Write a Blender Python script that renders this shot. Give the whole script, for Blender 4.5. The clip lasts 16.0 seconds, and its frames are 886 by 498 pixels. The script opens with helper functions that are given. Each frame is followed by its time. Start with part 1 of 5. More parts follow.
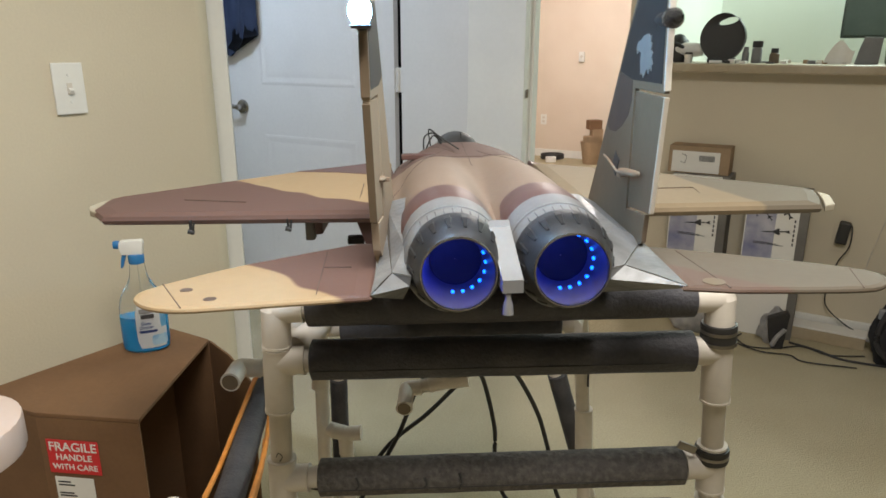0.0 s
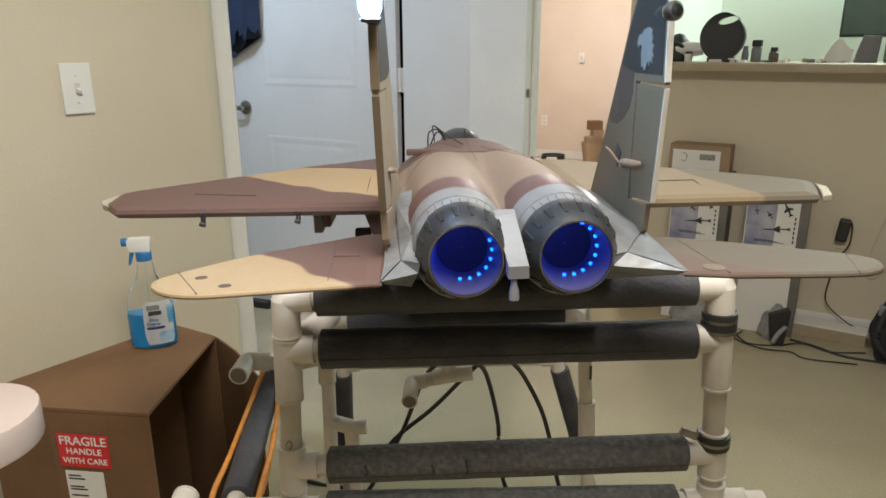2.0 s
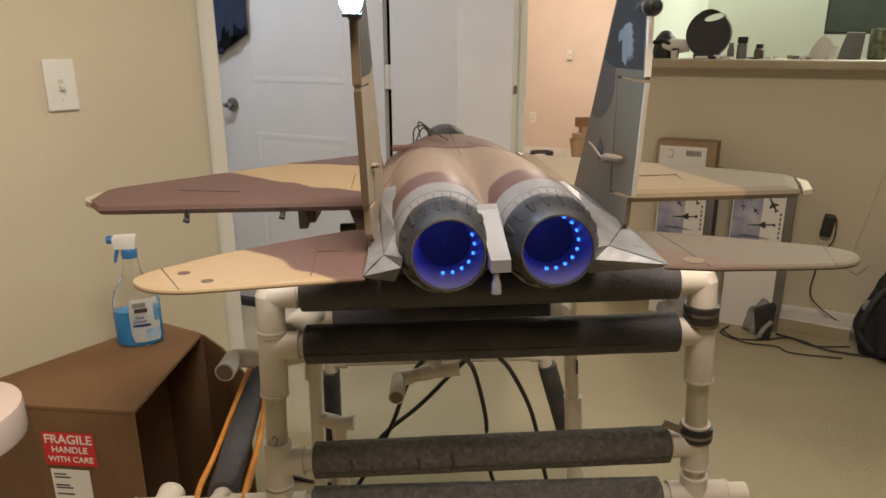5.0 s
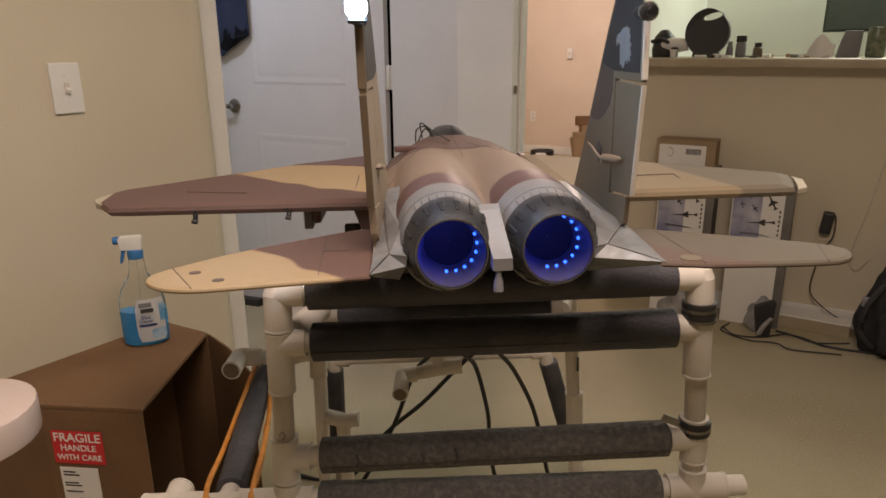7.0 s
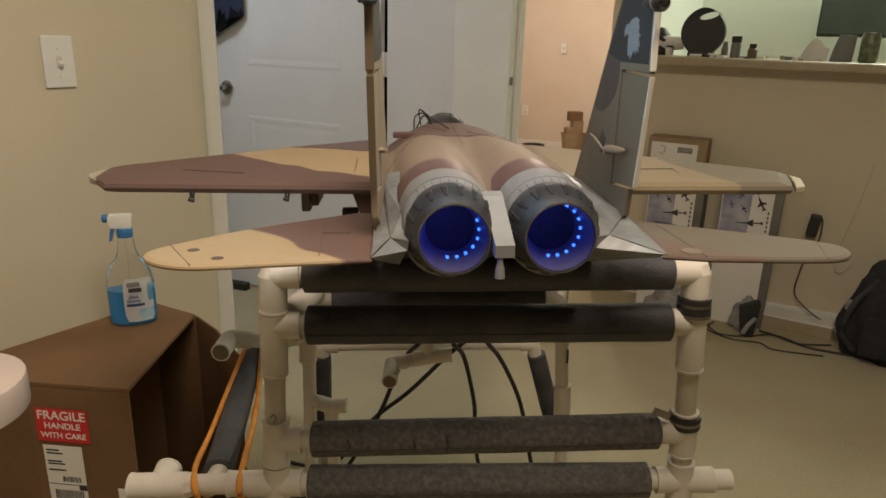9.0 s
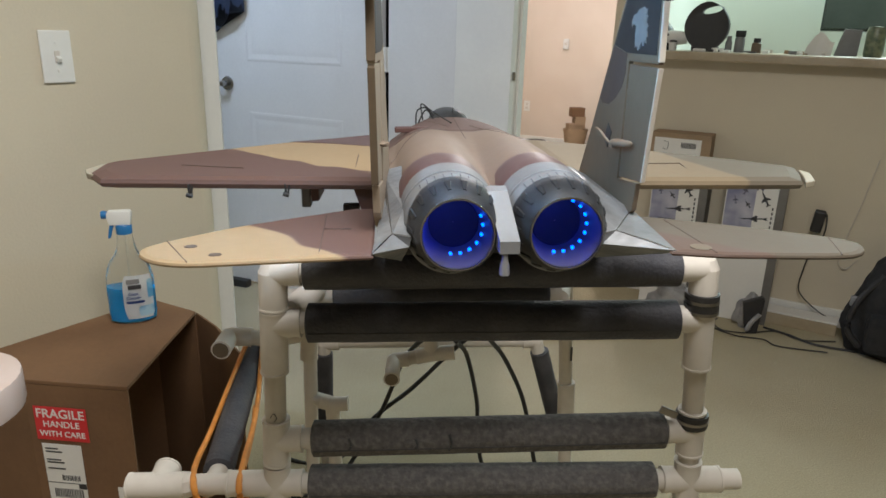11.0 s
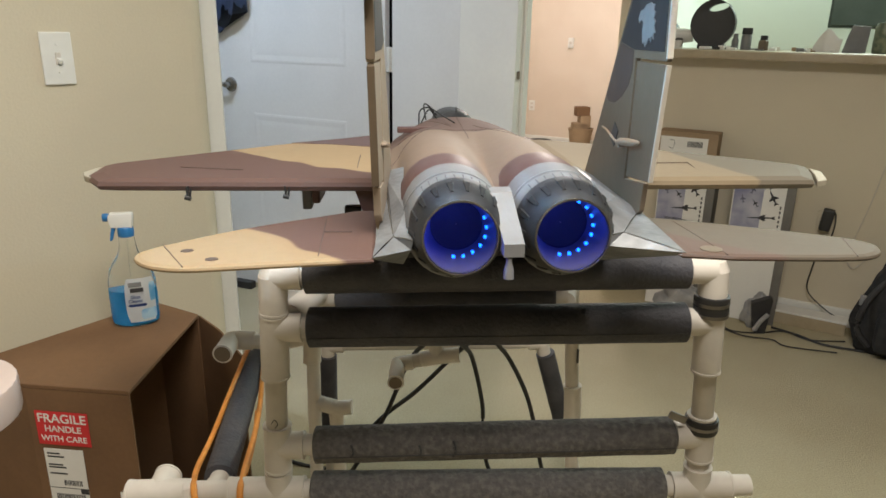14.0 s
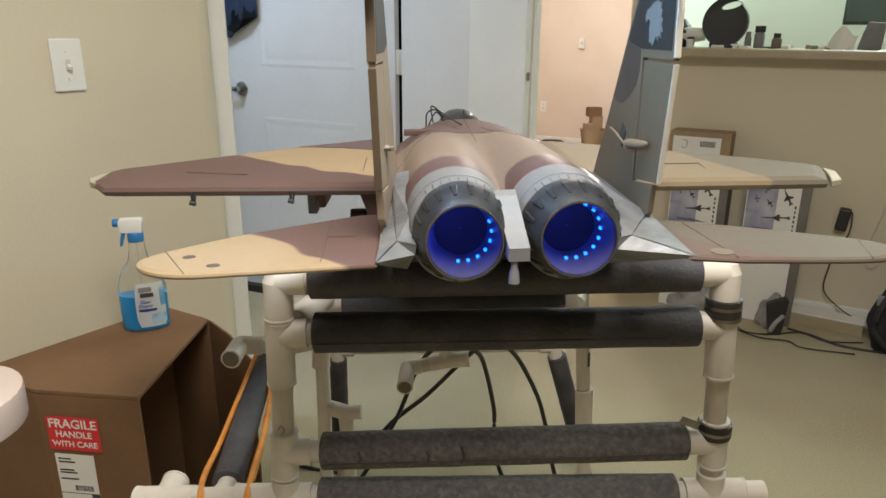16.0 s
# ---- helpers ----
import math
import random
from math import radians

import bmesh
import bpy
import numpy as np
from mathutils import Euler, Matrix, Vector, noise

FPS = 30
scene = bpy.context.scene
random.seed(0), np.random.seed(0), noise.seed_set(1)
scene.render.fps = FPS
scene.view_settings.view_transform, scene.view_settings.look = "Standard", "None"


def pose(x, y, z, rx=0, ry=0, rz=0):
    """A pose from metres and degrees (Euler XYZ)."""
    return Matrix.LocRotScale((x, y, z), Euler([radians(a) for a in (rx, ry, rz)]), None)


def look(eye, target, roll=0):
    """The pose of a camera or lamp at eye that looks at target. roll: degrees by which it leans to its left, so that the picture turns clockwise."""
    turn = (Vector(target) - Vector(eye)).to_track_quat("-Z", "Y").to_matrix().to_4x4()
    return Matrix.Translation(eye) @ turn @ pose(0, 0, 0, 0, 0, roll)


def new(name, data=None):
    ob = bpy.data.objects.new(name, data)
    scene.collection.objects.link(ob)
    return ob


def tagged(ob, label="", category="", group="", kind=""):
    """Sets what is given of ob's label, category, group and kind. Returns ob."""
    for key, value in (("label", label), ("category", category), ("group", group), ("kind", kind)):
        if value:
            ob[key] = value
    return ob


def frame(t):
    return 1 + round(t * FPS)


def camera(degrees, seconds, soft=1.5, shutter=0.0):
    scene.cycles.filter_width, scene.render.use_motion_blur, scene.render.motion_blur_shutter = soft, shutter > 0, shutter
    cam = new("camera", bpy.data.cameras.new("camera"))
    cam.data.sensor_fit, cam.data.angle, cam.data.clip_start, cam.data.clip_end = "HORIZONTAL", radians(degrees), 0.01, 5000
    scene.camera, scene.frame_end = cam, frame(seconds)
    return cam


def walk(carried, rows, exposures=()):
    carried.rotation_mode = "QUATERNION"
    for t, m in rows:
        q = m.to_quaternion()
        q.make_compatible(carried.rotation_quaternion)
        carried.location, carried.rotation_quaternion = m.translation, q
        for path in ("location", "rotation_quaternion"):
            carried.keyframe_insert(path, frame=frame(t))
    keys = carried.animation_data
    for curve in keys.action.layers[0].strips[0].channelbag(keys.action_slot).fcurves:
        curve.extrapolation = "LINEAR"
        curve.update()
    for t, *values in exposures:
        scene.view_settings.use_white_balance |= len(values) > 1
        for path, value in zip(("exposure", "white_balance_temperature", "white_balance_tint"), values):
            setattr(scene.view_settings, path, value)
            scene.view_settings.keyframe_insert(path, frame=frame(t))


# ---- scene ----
cam = camera(66.0, 16.0, soft=1.6)
PATH = [
    (0.0, 0.0070, -0.0003, 1.2192, 73.472, -0.094, 0.236),
    (0.5, 0.0031, -0.0027, 1.2189, 73.646, -0.252, 0.161),
    (1.0, 0.0019, -0.0139, 1.2172, 74.265, -0.354, 0.333),
    (1.5, 0.0021, -0.0186, 1.2125, 73.761, -0.144, -0.025),
    (2.0, 0.0009, -0.0216, 1.2115, 73.651, 0.158, 0.244),
    (2.5, 0.0028, -0.0210, 1.2108, 73.618, 0.287, 0.498),
    (3.0, 0.0033, -0.0204, 1.2105, 73.703, 0.493, -0.155),
    (3.5, 0.0020, -0.0172, 1.2091, 73.459, 0.633, 0.121),
    (4.0, 0.0083, -0.0208, 1.2093, 73.598, 0.586, -0.419),
    (6.5, 0.0054, -0.0324, 1.2109, 73.113, -0.065, -0.583),
    (7.0, 0.0049, -0.0432, 1.2147, 73.365, 0.460, -0.655),
    (7.5, 0.0083, -0.0590, 1.2138, 72.910, -0.106, -0.351),
    (8.0, -0.0024, -0.0494, 1.2122, 72.551, -0.720, -0.283),
    (8.5, -0.0023, -0.0419, 1.2086, 72.600, -1.294, -1.206),
    (9.0, -0.0101, -0.0413, 1.2079, 72.652, -1.670, -1.221),
    (11.5, -0.0111, -0.0224, 1.2014, 72.317, -1.452, -1.018),
    (12.0, -0.0091, -0.0196, 1.2006, 72.448, -1.397, -0.814),
    (12.5, -0.0126, -0.0177, 1.2008, 72.262, -1.522, -0.809),
    (13.0, -0.0083, -0.0142, 1.2004, 72.137, -1.298, -0.470),
    (13.5, -0.0052, -0.0123, 1.2005, 72.257, -1.050, -0.854),
    (14.0, -0.0080, -0.0097, 1.2006, 72.346, -1.182, -0.751),
    (14.5, -0.0018, -0.0079, 1.2014, 72.461, -0.953, -0.549),
    (15.0, -0.0027, -0.0076, 1.2024, 72.788, -0.777, -0.041),
    (15.5, -0.0067, -0.0057, 1.2023, 72.695, -0.858, -0.053),
    (16.0, 0.0000, 0.0000, 1.2000, 72.500, -0.480, 0.160),
]

EXPOSURES = [(0.0, 0.0, 6070, 10), (2.0, 0.0, 6070, 10), (2.5, 0.0, 5470, 10), (3.5, 0.0, 5470, 10), (4.0, -0.05, 6770, 12), (6.5, -0.5, 7170, 24), (7.5, -0.65, 7170, 26), (8.0, -0.65, 7170, 24), (8.5, -0.65, 7370, 14), (9.0, -0.65, 7370, 14), (11.5, -0.1, 5570, 10), (12.0, -0.08, 6070, 10), (12.5, -0.1, 6320, 10), (13.5, 0.0, 6170, 10), (16.0, 0.0, 6120, 10)]
walk(cam, [(t, pose(x, y, z, a, b, c)) for t, x, y, z, a, b, c in PATH], EXPOSURES)

# ---- light ----
world = bpy.data.worlds.new("world")
scene.world = world
world.use_nodes = True
world.node_tree.nodes["Background"].inputs[0].default_value = (0.9, 0.8, 0.65, 1)
world.node_tree.nodes["Background"].inputs[1].default_value = 0.02


def lamp(name, kind, m, power, colour, size=0.1, size_y=0.0):
    data = bpy.data.lights.new(name, kind)
    data.energy, data.color = power, colour
    if kind == "AREA":
        data.size = size
        if size_y:
            data.shape, data.size_y = "RECTANGLE", size_y
    else:
        data.shadow_soft_size = size
    ob = new(name, data)
    ob.matrix_basis = m
    return ob


lamp("room_light", "AREA", look((0.15, 0.05, 2.40), (0.15, 0.05, 0)), 60, (1.0, 0.91, 0.77), 0.8)
# added unseen fill lamp: stands in for the beacon's bluish light on the doors
lamp("door_fill_light", "POINT", pose(-1.35, 2.35, 2.3), 46, (0.66, 0.81, 1.0), 0.06)
for side in (-1, 1):
    glow_at = pose(0.068, 0.577, 1.027, 0, -1.1, 3.5) @ Vector((0.002 + 0.051 * side - 0.012, 0.008, 0.014))
    lamp("nozzle_glow", "POINT", Matrix.Translation(glow_at), 0.15, (0.05, 0.09, 1.0), 0.002)
lamp("kitchen_light", "AREA", look((2.75, 3.75, 2.38), (2.75, 3.75, 0)), 100, (0.86, 1.0, 0.86), 0.9)
lamp("hall_light", "POINT", pose(1.1, 5.9, 2.25), 125, (1.0, 0.88, 0.78), 0.1)


# ---- materials ----


def material(name, colour, second=None, rough=0.6, metal=0.0, scale=8.0, detail=80.0, amount=0.5, bump=0.1, sharp=False, ramp=(0.4, 0.6), coat=0.0):
    m = bpy.data.materials.new(name)
    m.use_nodes = True
    tree = m.node_tree
    bsdf = tree.nodes["Principled BSDF"]
    bsdf.inputs["Roughness"].default_value = rough
    bsdf.inputs["Metallic"].default_value = metal
    bsdf.inputs["Coat Weight"].default_value = coat
    coord = tree.nodes.new("ShaderNodeTexCoord")
    big = tree.nodes.new("ShaderNodeTexNoise")
    big.inputs["Scale"].default_value = scale
    big.inputs["Detail"].default_value = 2.0 if sharp else 4.0
    tree.links.new(coord.outputs["Object"], big.inputs["Vector"])
    small = tree.nodes.new("ShaderNodeTexNoise")
    small.inputs["Scale"].default_value = detail
    small.inputs["Detail"].default_value = 5.0
    tree.links.new(coord.outputs["Object"], small.inputs["Vector"])
    cr = tree.nodes.new("ShaderNodeValToRGB")
    cr.color_ramp.elements[0].position, cr.color_ramp.elements[1].position = ramp
    cr.color_ramp.elements[0].color = (*colour, 1)
    cr.color_ramp.elements[1].color = (*(second or [c * (1 - 0.15 * amount) for c in colour]), 1)
    tree.links.new(big.outputs["Fac"], cr.inputs["Fac"])
    mix = tree.nodes.new("ShaderNodeMix")
    mix.data_type, mix.blend_type = "RGBA", "MULTIPLY"
    mix.inputs["Factor"].default_value = amount
    fine = tree.nodes.new("ShaderNodeValToRGB")
    fine.color_ramp.elements[0].position, fine.color_ramp.elements[1].position = 0.3, 0.7
    fine.color_ramp.elements[0].color = (0.72, 0.72, 0.72, 1)
    fine.color_ramp.elements[1].color = (1, 1, 1, 1)
    tree.links.new(small.outputs["Fac"], fine.inputs["Fac"])
    tree.links.new(cr.outputs["Color"], mix.inputs["A"])
    tree.links.new(fine.outputs["Color"], mix.inputs["B"])
    tree.links.new(mix.outputs["Result"], bsdf.inputs["Base Color"])
    if bump:
        bn = tree.nodes.new("ShaderNodeBump")
        bn.inputs["Strength"].default_value = bump
        bn.inputs["Distance"].default_value = 0.004
        tree.links.new(small.outputs["Fac"], bn.inputs["Height"])
        tree.links.new(bn.outputs["Normal"], bsdf.inputs["Normal"])
    return m


def glow(name, colour, strength):
    m = bpy.data.materials.new(name)
    m.use_nodes = True
    b = m.node_tree.nodes["Principled BSDF"]
    b.inputs["Base Color"].default_value = (*colour, 1)
    b.inputs["Emission Color"].default_value = (*colour, 1)
    b.inputs["Emission Strength"].default_value = strength
    return m


def glass(name, colour, rough=0.05):
    m = bpy.data.materials.new(name)
    m.use_nodes = True
    b = m.node_tree.nodes["Principled BSDF"]
    b.inputs["Base Color"].default_value = (*colour, 1)
    b.inputs["Transmission Weight"].default_value = 1.0
    b.inputs["Roughness"].default_value = rough
    b.inputs["IOR"].default_value = 1.3
    return m


M_WALL = material("wall_paint", (0.62, 0.55, 0.42), (0.59, 0.52, 0.40), 0.75, scale=2, detail=160, amount=0.12, bump=0.12)
M_HALL = material("hall_paint", (0.68, 0.585, 0.49), (0.65, 0.55, 0.455), 0.75, scale=2, detail=160, amount=0.1, bump=0.1)
M_KITCHEN = material("kitchen_paint", (0.72, 0.74, 0.68), (0.7, 0.72, 0.66), 0.7, scale=2, detail=160, amount=0.1, bump=0.1)
M_CEIL = material("ceiling_paint", (0.75, 0.73, 0.68), None, 0.85, scale=3, detail=120, amount=0.2, bump=0.3)
M_WHITE = material("white_trim_paint", (0.78, 0.77, 0.73), (0.74, 0.73, 0.7), 0.4, scale=4, detail=60, amount=0.1, bump=0.03)
M_DOOR = material("white_door_paint", (0.72, 0.71, 0.70), (0.69, 0.68, 0.67), 0.42, scale=3, detail=90, amount=0.12, bump=0.05)
M_CARPET = material("beige_carpet", (0.45, 0.39, 0.26), (0.41, 0.35, 0.225), 0.95, scale=3, detail=190, amount=0.8, bump=0.8, ramp=(0.3, 0.7))
M_PVC = material("white_pvc", (0.66, 0.61, 0.55), (0.60, 0.55, 0.49), 0.55, scale=9, detail=70, amount=0.2, bump=0.04)
M_PVC2 = material("bare_pvc_pipe", (0.58, 0.53, 0.46), (0.52, 0.47, 0.41), 0.55, scale=9, detail=70, amount=0.25, bump=0.04)
M_FOAM = material("black_pipe_foam", (0.048, 0.048, 0.060), (0.070, 0.068, 0.078), 0.66, scale=20, detail=220, amount=0.6, bump=0.45)
M_FOAM2 = material("worn_grey_pipe_foam", (0.10, 0.093, 0.092), (0.155, 0.142, 0.135), 0.8, scale=130, detail=150, amount=1.0, bump=1.0, ramp=(0.42, 0.68))
M_STEEL = material("dull_steel", (0.3, 0.28, 0.26), None, 0.35, metal=1.0, scale=30, bump=0.05)
M_CHROME = material("satin_nickel", (0.45, 0.44, 0.43), None, 0.25, metal=1.0, scale=30, bump=0.02)
M_RUBBER = material("black_rubber", (0.025, 0.024, 0.024), None, 0.5, scale=30, bump=0.1)
M_CARD = material("brown_cardboard", (0.195, 0.105, 0.05), (0.165, 0.088, 0.042), 0.8, scale=5, detail=120, amount=0.3, bump=0.12)
M_CARD2 = material("worn_cardboard", (0.34, 0.24, 0.15), (0.29, 0.2, 0.12), 0.8, scale=5, detail=120, amount=0.3, bump=0.12)
M_RED = material("red_label", (0.62, 0.03, 0.035), None, 0.45, scale=10, amount=0.15, bump=0)
M_PAPER = material("white_paper", (0.75, 0.73, 0.7), None, 0.5, scale=10, amount=0.12, bump=0)
M_INK = material("black_ink", (0.04, 0.04, 0.045), None, 0.5, scale=10, bump=0)
M_ORANGE = material("orange_strap", (0.75, 0.30, 0.05), (0.62, 0.24, 0.04), 0.5, scale=30, amount=0.3, bump=0.1)
M_SAND = material("sand_paint", (0.29, 0.215, 0.155), (0.265, 0.20, 0.145), 0.72, scale=6, detail=90, amount=0.2, bump=0.05)
M_MAROON = material("brown_paint", (0.115, 0.058, 0.05), (0.10, 0.052, 0.045), 0.5, scale=6, detail=90, amount=0.2, bump=0.05)
M_TAN2 = material("bare_foam", (0.40, 0.36, 0.28), (0.34, 0.30, 0.23), 0.6, scale=20, detail=90, amount=0.3, bump=0.05)
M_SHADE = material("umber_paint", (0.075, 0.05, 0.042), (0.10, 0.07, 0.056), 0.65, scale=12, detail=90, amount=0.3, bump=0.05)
# left fin only: sand lightened as if lit
M_FIN_LIT = material("lit_pale_sand_paint", (0.40, 0.33, 0.25), (0.36, 0.29, 0.215), 0.6, scale=6, detail=90, amount=0.2, bump=0.05)
M_TAUPE = material("taupe_fin_paint", (0.150, 0.110, 0.073), (0.125, 0.092, 0.061), 0.5, scale=6, detail=90, amount=0.25, bump=0.05)
M_GREY = material("light_grey_paint", (0.205, 0.205, 0.21), (0.175, 0.175, 0.18), 0.6, metal=0.0, scale=14, detail=110, amount=0.35, bump=0.05)
M_SILVER = material("silver_foil", (0.235, 0.24, 0.25), (0.17, 0.175, 0.185), 0.42, metal=0.25, scale=22, detail=60, amount=0.5, bump=0.4)
M_GUN = material("gunmetal_paint", (0.024, 0.025, 0.029), (0.05, 0.05, 0.054), 0.5, metal=0.2, scale=30, detail=90, amount=0.5, bump=0.15)
M_BLACK = material("black_paint", (0.018, 0.017, 0.019), (0.026, 0.024, 0.025), 0.62, scale=10, amount=0.3, bump=0.03)
M_LINER = material("nozzle_liner", (0.06, 0.06, 0.085), (0.05, 0.05, 0.072), 0.35, scale=30, amount=0.2, bump=0.05)
M_LED = glow("blue_led", (0.015, 0.16, 1.0), 4.0)
M_BEACON = glow("white_beacon", (0.30, 0.66, 1.0), 1100.0)
# near-black paint that stands in for shade in the door gaps
M_GAP_SHADE = material("black_gap_shade", (0.004, 0.004, 0.005), None, 0.9, bump=0)
M_GAP_SHADE.node_tree.nodes["Principled BSDF"].inputs["Specular IOR Level"].default_value = 0.05
M_DUCT = material("matt_black_duct", (0.008, 0.008, 0.010), (0.006, 0.006, 0.008), 0.85, scale=60, bump=0.1)
M_LENS = glass("clear_lens", (0.9, 0.9, 0.92))
M_WOOD = material("brown_laminate", (0.42, 0.35, 0.25), (0.38, 0.31, 0.21), 0.35, scale=6, detail=60, amount=0.3, bump=0.02)
M_NAVY = material("navy_cloth", (0.018, 0.03, 0.07), (0.012, 0.02, 0.05), 0.9, scale=10, detail=300, amount=0.4, bump=0.3)


def two_tone(name, first, second, a, b, c, wobble=0.05, scale=9.0):
    """Two paints that meet along the line a x + b y + c = 0 in the part's own space, with a wavering edge."""
    m = material(name, first, None, 0.68, scale=6, detail=90, amount=0.2, bump=0.05)
    tree = m.node_tree
    bsdf = tree.nodes["Principled BSDF"]
    link = bsdf.inputs["Base Color"].links[0]
    base = link.from_socket
    tree.links.remove(link)
    coord = tree.nodes.new("ShaderNodeTexCoord")
    dot = tree.nodes.new("ShaderNodeVectorMath")
    dot.operation = "DOT_PRODUCT"
    dot.inputs[1].default_value = (a, b, 0)
    tree.links.new(coord.outputs["Object"], dot.inputs[0])
    wave = tree.nodes.new("ShaderNodeTexNoise")
    wave.inputs["Scale"].default_value, wave.inputs["Detail"].default_value = scale, 1.0
    tree.links.new(coord.outputs["Object"], wave.inputs["Vector"])
    amp = tree.nodes.new("ShaderNodeMath")
    amp.operation = "MULTIPLY_ADD"
    amp.inputs[1].default_value, amp.inputs[2].default_value = wobble * 2, c - wobble
    tree.links.new(wave.outputs["Fac"], amp.inputs[0])
    add = tree.nodes.new("ShaderNodeMath")
    tree.links.new(dot.outputs["Value"], add.inputs[0])
    tree.links.new(amp.outputs[0], add.inputs[1])
    edge = tree.nodes.new("ShaderNodeMapRange")
    edge.inputs["From Min"].default_value, edge.inputs["From Max"].default_value = -0.003, 0.003
    tree.links.new(add.outputs[0], edge.inputs["Value"])
    mix = tree.nodes.new("ShaderNodeMix")
    mix.data_type = "RGBA"
    tree.links.new(edge.outputs["Result"], mix.inputs["Factor"])
    tree.links.new(base, mix.inputs["A"])
    mix.inputs["B"].default_value = (*second, 1)
    tree.links.new(mix.outputs["Result"], bsdf.inputs["Base Color"])
    return m


SAND, MAROON = (0.34, 0.245, 0.14), (0.112, 0.062, 0.050)
M_WING_L = two_tone("wing_camouflage", SAND, MAROON, -0.93, -1.0, 0.13, 0.05)
M_DECK = two_tone("deck_camouflage", (0.225, 0.166, 0.128), (0.125, 0.078, 0.066), 0.0, 1.0, -0.46, 0.05, 7)
# sand darker than the left wing's, offsetting the brighter light on this side
M_WING_R = two_tone("wing_camouflage_grey_dimmed", (0.205, 0.155, 0.095), (0.118, 0.096, 0.068), 1.0, 0.25, -0.39, 0.04)
M_STAB_L = two_tone("tailplane_camouflage", SAND, MAROON, 1.0, 0.9, 0.165, 0.025, 12)
M_STAB_R = two_tone("tailplane_taupe", (0.100, 0.078, 0.055), (0.10, 0.062, 0.046), -1.0, -0.9, 0.21, 0.02, 12)

# ---- geometry helpers ----


def part(name, bm, mat, parent=None, label="", smooth=False):
    me = bpy.data.meshes.new(name)
    bm.to_mesh(me)
    bm.free()
    me.materials.append(mat)
    if smooth:
        for p in me.polygons:
            p.use_smooth = True
        me.set_sharp_from_angle(angle=radians(38))
    ob = new(name, me)
    ob.parent = parent
    return tagged(ob, label)


def thing(name, label, category, m=None, group="", kind=""):
    ob = new(name)
    ob.empty_display_size = 0.05
    if m is not None:
        ob.matrix_basis = m
    return tagged(ob, label, category, group, kind)


def bevelled(bm, width, segments=2):
    if width:
        bmesh.ops.bevel(bm, geom=bm.edges[:], offset=width, segments=segments, affect="EDGES", profile=0.6, clamp_overlap=True)
    return bm


def block(x0, y0, z0, x1, y1, z1, bevel=0.0, m=None):
    bm = bmesh.new()
    bmesh.ops.create_cube(bm, size=1.0, matrix=Matrix.Translation(((x0 + x1) / 2, (y0 + y1) / 2, (z0 + z1) / 2)) @ Matrix.Diagonal((x1 - x0, y1 - y0, z1 - z0, 1)))
    bevelled(bm, bevel)
    if m is not None:
        bm.transform(m)
    return bm


def prism(outline, z0, z1, bevel=0.0, m=None):
    bm = bmesh.new()
    low = [bm.verts.new((x, y, z0)) for x, y in outline]
    high = [bm.verts.new((x, y, z1)) for x, y in outline]
    n = len(outline)
    bm.faces.new(low[::-1])
    bm.faces.new(high)
    for i in range(n):
        bm.faces.new((low[i], low[(i + 1) % n], high[(i + 1) % n], high[i]))
    bmesh.ops.recalc_face_normals(bm, faces=bm.faces[:])
    bevelled(bm, bevel)
    if m is not None:
        bm.transform(m)
    return bm


def rings(sections, cap=True, closed=True):
    """Skin a list of rings of points, each with the same count."""
    bm = bmesh.new()
    rows = [[bm.verts.new(p) for p in s] for s in sections]
    n = len(rows[0])
    for a, b in zip(rows, rows[1:]):
        for i in range(n if closed else n - 1):
            bm.faces.new((a[i], a[(i + 1) % n], b[(i + 1) % n], b[i]))
    if cap:
        bm.faces.new(rows[0][::-1])
        bm.faces.new(rows[-1])
    bmesh.ops.recalc_face_normals(bm, faces=bm.faces[:])
    return bm


def turned(profile, axis="z", steps=32, cap=True):
    """A turned body from (radius, height) pairs."""
    secs = []
    for r, h in profile:
        ring = []
        for i in range(steps):
            a = 2 * math.pi * i / steps
            c, s = r * math.cos(a), r * math.sin(a)
            ring.append((c, s, h) if axis == "z" else (c, h, s) if axis == "y" else (h, c, s))
        secs.append(ring)
    return rings(secs, cap)


def tube(points, radius, steps=14, cap=True):
    """A round bar along a line of points."""
    pts = [Vector(p) for p in points]
    secs = []
    for i, p in enumerate(pts):
        d = (pts[min(i + 1, len(pts) - 1)] - pts[max(i - 1, 0)]).normalized()
        side = d.cross(Vector((0, 0, 1)))
        if side.length < 0.05:
            side = d.cross(Vector((0, 1, 0)))
        side.normalize()
        up = side.cross(d).normalized()
        r = radius[i] if isinstance(radius, (list, tuple)) else radius
        secs.append([tuple(p + side * r * math.cos(2 * math.pi * k / steps) + up * r * math.sin(2 * math.pi * k / steps)) for k in range(steps)])
    return rings(secs, cap)


def arc(points, steps=8):
    """A smooth line through points."""
    pts = [Vector(p) for p in points]
    ext = [pts[0] * 2 - pts[1]] + pts + [pts[-1] * 2 - pts[-2]]
    out = []
    for i in range(1, len(ext) - 2):
        p0, p1, p2, p3 = ext[i - 1:i + 3]
        for k in range(steps):
            t = k / steps
            out.append(0.5 * ((2 * p1) + (p2 - p0) * t + (2 * p0 - 5 * p1 + 4 * p2 - p3) * t * t + (3 * p1 - p0 - 3 * p2 + p3) * t ** 3))
    out.append(pts[-1])
    return out


def join(bms):
    out = bmesh.new()
    for b in bms:
        me = bpy.data.meshes.new("tmp")
        b.to_mesh(me)
        b.free()
        out.from_mesh(me)
        bpy.data.meshes.remove(me)
    return out


